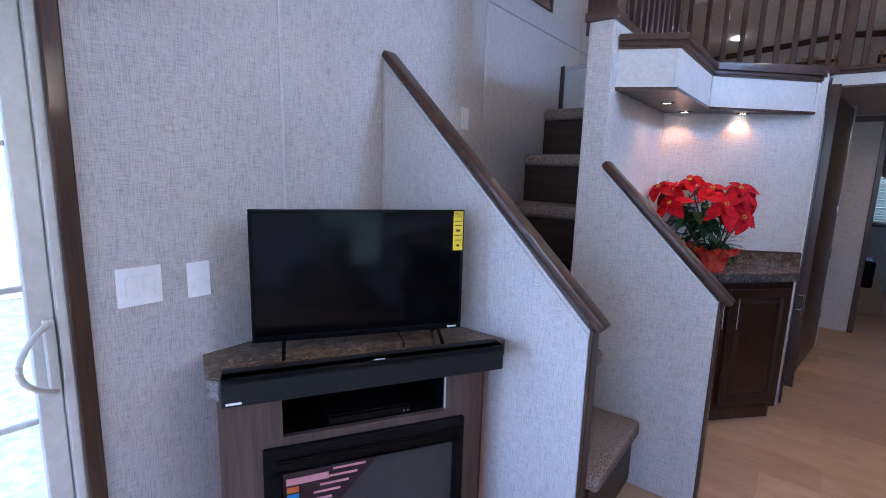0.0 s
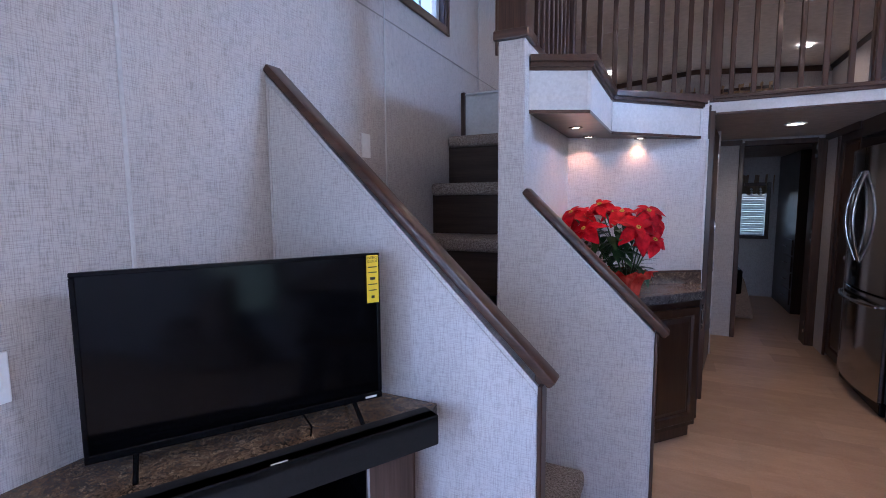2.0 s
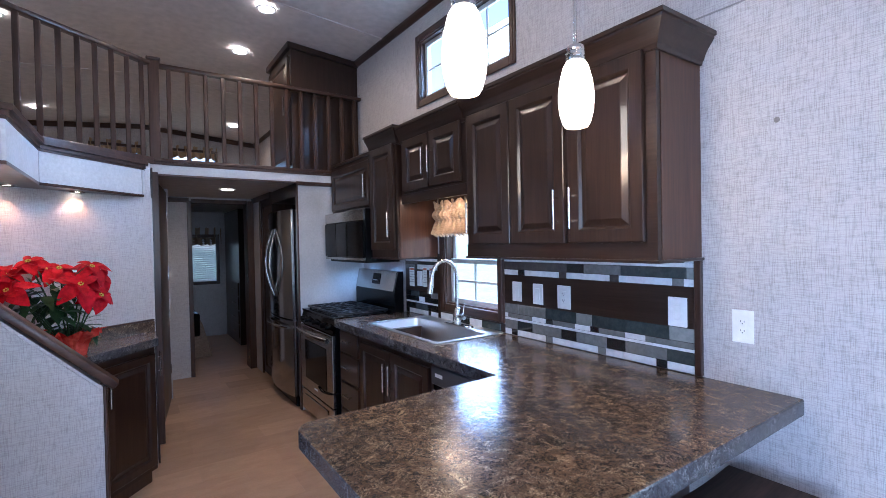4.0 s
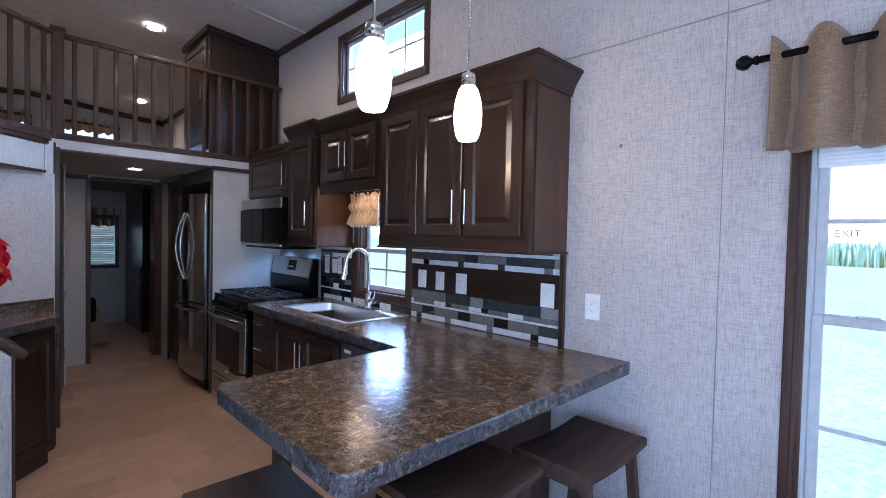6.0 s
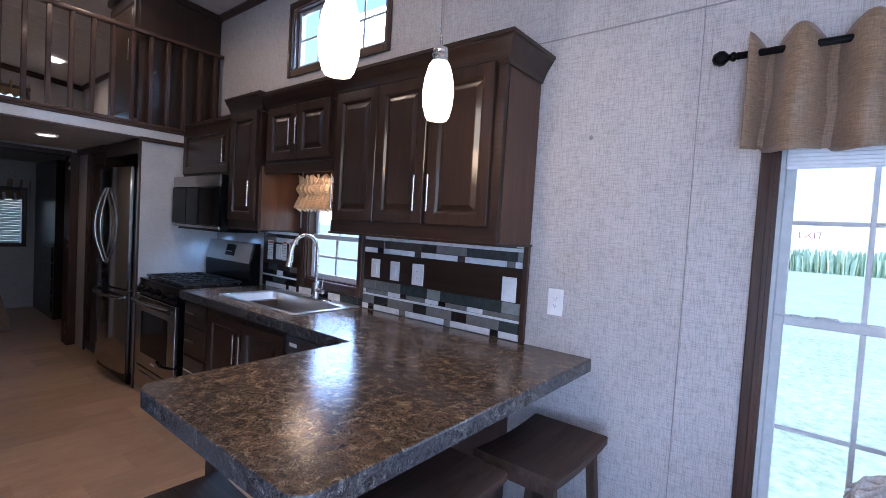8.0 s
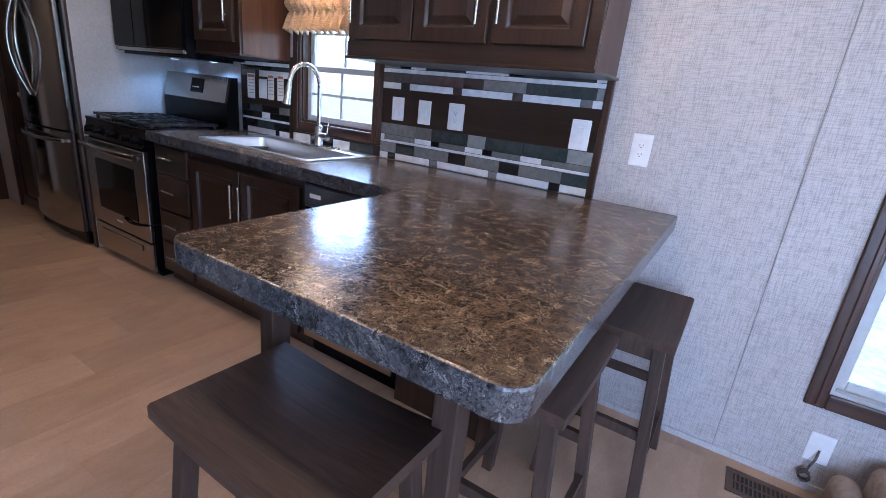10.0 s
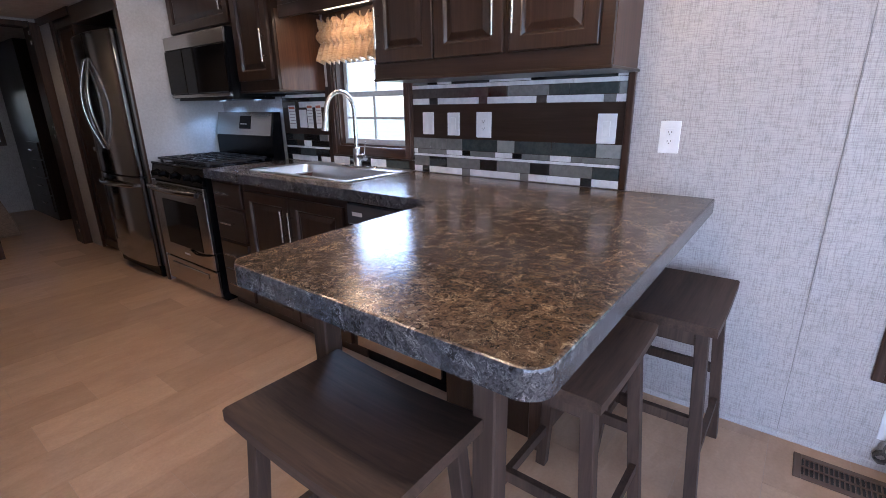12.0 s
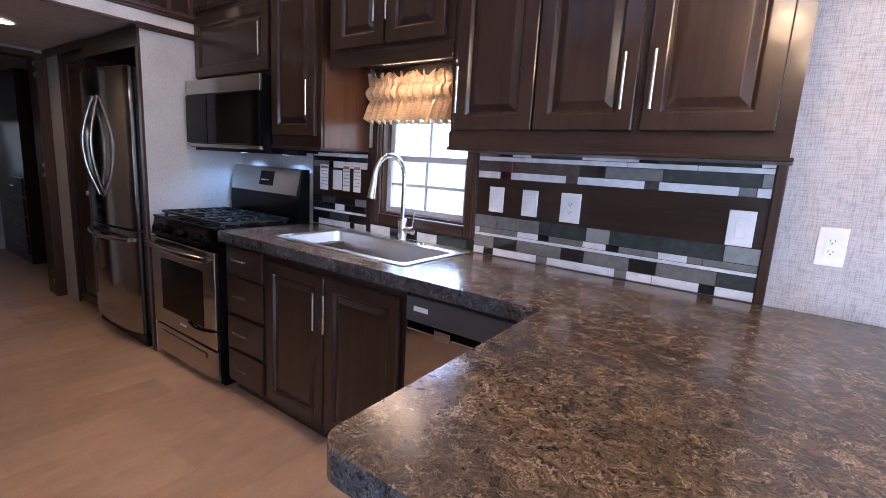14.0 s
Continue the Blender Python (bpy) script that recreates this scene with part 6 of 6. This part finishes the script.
# ---- corridor and bedroom ----
setting("door_casing", boxes((0.286, 0.335, 4.045, 4.10, 0, 2.03), bevel=0.002), M_TRIM, "dark wood casing strip", "trim")
dl = thing("passage_door", "dark wood passage door standing open against the wall", "door", (0.4, 4.7, 0))
m = Matrix.Translation((0.30, 4.20, 0)) @ pose(0, 0, 0, 0, 0, -8.0)
bm = boxes((-0.02, 0.018, 0.0, 1.02, 0.012, 2.0), bevel=0.003)
bm.transform(m)
part("leaf", bm, M_TRIM, dl)
for z in (0.25, 0.78, 1.15, 1.75):
    bm = boxes((0.012, 0.024, 1.0, 1.03, z, z + 0.09), bevel=0.002)
    bm.transform(m)
    part("hinge", bm, M_NICKEL, dl)
bm = bmesh.new()
wall_y(bm, 5.93, 6.03, XL, XR, 0, 2.033, [(0.72, 1.335, 0, 1.985)])
setting("wall_bedroom", bm, M_WALLV, "pale linen-pattern partition with doorway", "wall")
setting("door_casing", boxes((0.700, 0.742, 5.91, 6.05, 0, 1.99), (0.742, 1.335, 5.91, 6.05, 1.965, 2.01), bevel=0.003), M_TRIM, "dark wood doorway casing", "trim")
setting("wall_corridor", boxes((XL, 0.47, 5.20, 5.93, 0, 2.033)), M_WALLV, "pale corridor partition", "wall")
setting("crown_trim", boxes((0.47, 0.72, 5.905, 5.93, 1.97, 2.02)), M_TRIMX, "dark wood top strip", "trim")
jb = thing("sliding_door_leaf", "dark wood door edge with latch plates", "door", (1.38, 6.0, 0))
part("leaf", boxes((1.325, 1.398, 5.88, 6.09, 0, 2.0), bevel=0.003), M_TRIM, jb)
for z in (0.12, 0.20, 1.02, 1.10, 1.82, 1.90):
    part("plate", boxes((1.318, 1.326, 5.90, 5.93, z, z + 0.035), bevel=0.002), M_NICKEL, jb)
setting("wall_corridor_right", boxes((1.40, XR, 5.62, 5.93, 0, 2.033)), M_WALLV, "beige corridor wall end", "wall")
pd = thing("pantry_door", "dark panelled pantry door beside the fridge", "door", (1.45, 5.33, 0))
bm = raised_panel(5.07, 5.60, 0.02, 1.99, 0.08)
bm.transform(Matrix.Translation((1.42, 0, 0)))
part("leaf", bm, M_CAB, pd)
bm = lathe(bmesh.new(), [(0.001, 0.0), (0.02, 0.006), (0.024, 0.02), (0.012, 0.035), (0.011, 0.05)], 16)
bm.transform(Matrix.Translation((1.372, 5.14, 0.95)) @ pose(0, 0, 0, 0, 90, 0))
part("knob", bm, M_NICKEL, pd, smooth=40)
part("casing", boxes((1.40, 1.42, 5.595, 5.62, 0, 2.02), bevel=0.002), M_TRIM, pd)
setting("crown_trim", boxes((1.385, 1.40, 5.065, 5.93, 1.975, 2.032)), M_TRIMY, "dark wood top strip", "trim")

wb = tagged(new("window_5"), "bedroom window with white blinds and dark casing", "window", kind="structure")
wb.location = (1.13, YE, 0.9)
BASE[wb] = Matrix.Translation(wb.location).inverted()
for b in ((0.85, 0.90, YE - 0.016, YE, 0.85, 1.67), (1.36, 1.41, YE - 0.016, YE, 0.85, 1.67), (0.90, 1.36, YE - 0.016, YE, 0.85, 0.90), (0.90, 1.36, YE - 0.016, YE, 1.62, 1.67)):
    part("casing", boxes(b, bevel=0.004), M_TRIM, wb)
pn = part("pane", boxes((0.90, 1.36, YE + 0.05, YE + 0.053, 0.90, 1.62)), M_GLASS, wb)
pn.visible_shadow = False
for k in range(20):
    z = 0.915 + k * 0.035
    bm = boxes((0.905, 1.355, -0.016, 0.016, -0.001, 0.001))
    bm.transform(Matrix.Translation((0, YE + 0.02, z)) @ pose(0, 0, 0, 70, 0, 0))
    part("blind_slat", bm, M_PLATE, wb)
vb = valance("window_valance", "brown patterned valance over the bedroom window", 0.0, 0.0, 0.62, 1.50, 1.78, 5, 0.02, M_CURT)
vb.matrix_world = Matrix.Translation((0.82, YE - 0.015, 1.5)) @ pose(0, 0, 0, 0, 0, -90) @ Matrix.Translation((0, 0.31, 0))
wd = thing("bedroom_wardrobe", "dark built-in wardrobe with drawers", "wardrobe", (1.7, 7.9, 0))
part("body", boxes((1.50, XR - 0.004, 7.35, YE - 0.004, 0, 2.02)), M_CAB, wd)
for k in range(4):
    dr = part("drawer_front", boxes((1.482, 1.50, 7.40, 7.85, 0.10 + 0.21 * k, 0.29 + 0.21 * k), bevel=0.004), M_CABH, wd)
    bar_pull(dr, 1.482, 7.62, 0.20 + 0.21 * k, 0.13, True)
bed = thing("bed", "low bed with tan spread and dark pillow", "bed", (-0.1, 7.5, 0))
part("spread", prism(bmesh.new(), [(-1.02, 0.02), (1.035, 0.02), (1.0, 0.20), (0.93, 0.46), (0.89, 0.55), (0.84, 0.575), (-1.02, 0.575)], 6.79, YE - 0.04, "y"), M_CURT, bed, smooth=50)
part("runner", boxes((-1.0, 0.905, 6.775, 7.35, 0.30, 0.60), bevel=0.03, seg=3), M_BLACK, bed, "dark folded runner", smooth=60)
part("pillow", boxes((0.2, 0.8, 7.9, 8.35, 0.575, 0.72), bevel=0.06, seg=3), M_BLACK, bed, smooth=60)

# loft windows
for xa, xb, i in ((-0.25, 0.35, 6), (0.75, 1.38, 7)):
    wl = tagged(new("window_%d" % i), "low loft window under a patterned valance", "window", kind="structure")
    wl.location = (xa, YE, 2.6)
    BASE[wl] = Matrix.Translation(wl.location).inverted()
    for b in ((xa - 0.04, xa, YE - 0.014, YE, 2.56, 3.04), (xb, xb + 0.04, YE - 0.014, YE, 2.56, 3.04), (xa, xb, YE - 0.014, YE, 2.56, 2.60), (xa, xb, YE - 0.014, YE, 3.0, 3.04)):
        part("casing", boxes(b, bevel=0.003), M_TRIMX, wl)
    pn = part("pane", boxes((xa, xb, YE + 0.05, YE + 0.053, 2.6, 3.0)), M_GLASS, wl)
    pn.visible_shadow = False
    v = valance("window_valance", "brown and gold patterned loft valance", 0.0, 0.0, xb - xa + 0.06, 2.90, 3.09, 6, 0.018, M_CURT2)
    v.matrix_world = Matrix.Translation((xa - 0.03, YE - 0.015, 2.90)) @ pose(0, 0, 0, 0, 0, -90) @ Matrix.Translation((0, (xb - xa + 0.06) / 2, 0))

# upholstered chair by the window
ch = thing("upholstered_chair", "beige upholstered chair with piped edges", "chair", (1.75, -0.55, 0))
M_SUEDE = speckle("beige_suede", (0.26, 0.19, 0.145), (0.36, 0.28, 0.22), 30, 0.9)
part("side", boxes((1.62, 1.97, -0.16, -0.07, 0.005, 0.16), bevel=0.045, seg=4), M_SUEDE, ch, smooth=60)
part("seat_base", boxes((1.60, 1.97, -0.95, -0.162, 0.005, 0.24), bevel=0.04, seg=4), M_SUEDE, ch, smooth=60)
part("seat_cushion", boxes((1.64, 1.96, -0.92, -0.56, 0.24, 0.38), bevel=0.05, seg=4), M_SUEDE, ch, smooth=60)
part("backrest", boxes((1.63, 1.93, -0.55, -0.30, 0.24, 0.74), bevel=0.07, seg=4), M_SUEDE, ch, smooth=60)
kt = thing("knit_throw", "chunky white knitted throw over the chair back", "throw", (1.76, -0.40, 0.74))
M_WOOL = speckle("white_wool", (0.44, 0.43, 0.42), (0.70, 0.69, 0.68), 120, 0.95, 0.6)
for k in range(9):
    q = (k - 4) / 4.6
    r = math.sqrt(1 - q * q)
    arc = [(1.76 + 0.15 * q + 0.008 * math.sin(9 * t + k), -0.40 - 0.155 * r * math.cos(t), 0.735 + 0.085 * r * math.sin(t) + 0.006 * math.sin(7 * t + 2 * k)) for t in [math.pi * (-0.12 + 1.24 * h / 22) for h in range(23)]]
    part("knit_rib", tube(bmesh.new(), arc, [0.021 + 0.004 * math.sin(2.1 * h + k) for h in range(23)], 8), M_WOOL, kt, smooth=60)

# ---- outside ----
M_BARK = speckle("bark", (0.05, 0.038, 0.03), (0.11, 0.085, 0.065), 20, 0.9)
# Leaves paled to paint the distant haze and glare into their colour.
M_TREE = speckle("tree_leaves_hazed", (0.20, 0.27, 0.20), (0.32, 0.40, 0.31), 0.9, 0.8)
M_PAVE = speckle("gravel_drive", (0.24, 0.235, 0.22), (0.36, 0.35, 0.33), 4, 0.95)
GZ = -0.70
setting("road", boxes((-40, -9, -60, 60, GZ + 0.002, GZ + 0.012)), M_PAVE, "pale gravel drive across the grass", "road")
deck_ = thing("porch_step", "pale timber porch landing with a plain railing", "porch", (-1.9, -0.4, GZ))
M_LUMBER = wood("pale_lumber", (0.34, 0.26, 0.17), (0.56, 0.45, 0.32), "y", 0.7, 0.0)
for k in range(6):
    part("plank", boxes((-1.53 - 0.145 * k, -1.395 - 0.145 * k, -1.3, 0.75, -0.14, -0.105), bevel=0.004), M_LUMBER, deck_)
for y in (-1.25, 0.70):
    for x in (-1.44, -2.20):
        part("post", boxes((x - 0.045, x + 0.045, y - 0.045, y + 0.045, GZ, 0.78), bevel=0.005), M_LUMBER, deck_)
    part("rail", boxes((-2.26, -1.39, y - 0.05, y + 0.05, 0.78, 0.815), bevel=0.005), M_LUMBER, deck_)


def tree(x, y, h, crown_r, label, seed, trunk=True):
    rnd = random.Random(seed)
    t = thing("tree", label, "tree", (x, y, GZ))
    tr = bmesh.new()
    if trunk:
        tube(tr, [(x, y, GZ), (x + 0.05, y, GZ + h * 0.25), (x - 0.04, y + 0.05, GZ + h * 0.55), (x, y, GZ + h * 0.9)], [0.16, 0.12, 0.08, 0.03], 8)
        for k in range(6):
            a = k * 1.05
            tube(tr, [(x, y, GZ + h * (0.3 + 0.06 * k)), (x + 0.6 * crown_r * math.cos(a), y + 0.6 * crown_r * math.sin(a), GZ + h * (0.5 + 0.06 * k))], [0.05, 0.02], 6)
    else:
        tube(tr, [(x, y, GZ), (x, y, GZ + h * 0.4)], 0.06, 6)
    part("trunk", tr, M_BARK, t, smooth=60)
    bm = bmesh.new()
    for k in range(1500):
        a, b = rnd.uniform(0, 2 * math.pi), rnd.uniform(-1, 1)
        r = crown_r * rnd.uniform(0.35, 1.0) ** 0.6 * (0.8 + 0.3 * math.sin(3 * a + seed))
        q = Vector((x + r * math.cos(a) * math.sqrt(1 - b * b), y + r * math.sin(a) * math.sqrt(1 - b * b), GZ + h * (0.62 if trunk else 0.5) + (0.42 if trunk else 0.5) * h * b))
        m = Matrix.Translation(q) @ pose(0, 0, 0, rnd.uniform(0, 360), rnd.uniform(0, 360), rnd.uniform(0, 360))
        s = crown_r * rnd.uniform(0.05, 0.11)
        bm.faces.new([bm.verts.new(m @ Vector(p)) for p in ((-s, 0, 0), (0, -s * 0.6, 0.1 * s), (s, 0, 0), (0, s * 0.6, 0.1 * s))])
    part("crown", bm, M_TREE, t)


for i, (x, y, h, r, l, tr) in enumerate(((-40, 18, 5.5, 2.0, "small leafy tree across the lawn", True), (-42, 24, 6, 2.3, "small leafy tree across the lawn", True), (-46, 10.5, 6.2, 2.3, "broad leafy tree across the lawn", True), (-41, 13, 3.0, 2.8, "round clipped bush across the lawn", False), (-48, 30, 7, 3, "leafy tree across the lawn", True), (-38, 2, 7, 3, "leafy tree across the lawn", True))):
    tree(x * 1.5, y * 1.5, h * 0.85, r * 0.85, l, 10 + i, tr)
# a strip of tall crop beyond the lawn on the window side
bm = bmesh.new()
rnd = random.Random(3)
for k in range(5600):
    y = rnd.uniform(-75, 36)
    x = 62 + rnd.uniform(0, 4)
    hh = rnd.uniform(1.7, 2.7)
    a = rnd.uniform(0, math.pi)
    c, s = 0.09 * math.cos(a), 0.09 * math.sin(a)
    lean = rnd.uniform(-0.3, 0.3)
    bm.faces.new([bm.verts.new(p) for p in ((x - c, y - s, GZ), (x + c, y + s, GZ), (x + c * 1.6, y + s * 1.6 + lean * 0.5, GZ + hh * 0.7), (x, y + lean, GZ + hh), (x - c * 1.6, y - s * 1.6 + lean * 0.5, GZ + hh * 0.7))])
# Blade colour is raised so that outdoor haze and glare are painted in.
me = mesh_of("crop_row", bm, speckle("crop_leaves_hazed", (0.40, 0.52, 0.34), (0.58, 0.66, 0.48), 1.5, 0.8))
tagged(new("crop_field", me), "tall green crop at the edge of the lawn", "crop", kind="stuff")

# ---- floor tiles ----
RW, RL = 0.2455, 0.4865
tile_me = mesh_of("floor_tile", boxes((-RL / 2 + 0.0008, RL / 2 - 0.0008, -RW / 2 + 0.0008, RW / 2 - 0.0008, -0.0014, 0.0), bevel=0.0004), M_FLOOR)
rest = bmesh.new()
for row in range(-13, 34):
    y = 0.295 + RW * row
    x = 1.46 - RL * 6 + RL / 2 + (RL / 2 if row % 2 else 0)
    while x < XR + RL / 2:
        if XL - RL / 2 < x and -0.55 < y < 5.8:
            ob = new("tile", tile_me)
            ob.location = (x, y + RW / 2, 0)
            ob.parent = floor
        elif XL - RL / 2 < x:
            box(rest, x - RL / 2 + 0.0008, x + RL / 2 - 0.0008, y + 0.0008, y + RW - 0.0008, -0.0014, 0)
        x += RL
ob = new("far_tiles", mesh_of("far_tiles", rest, M_FLOOR))
ob.parent = floor
ob["kind"] = "stuff"
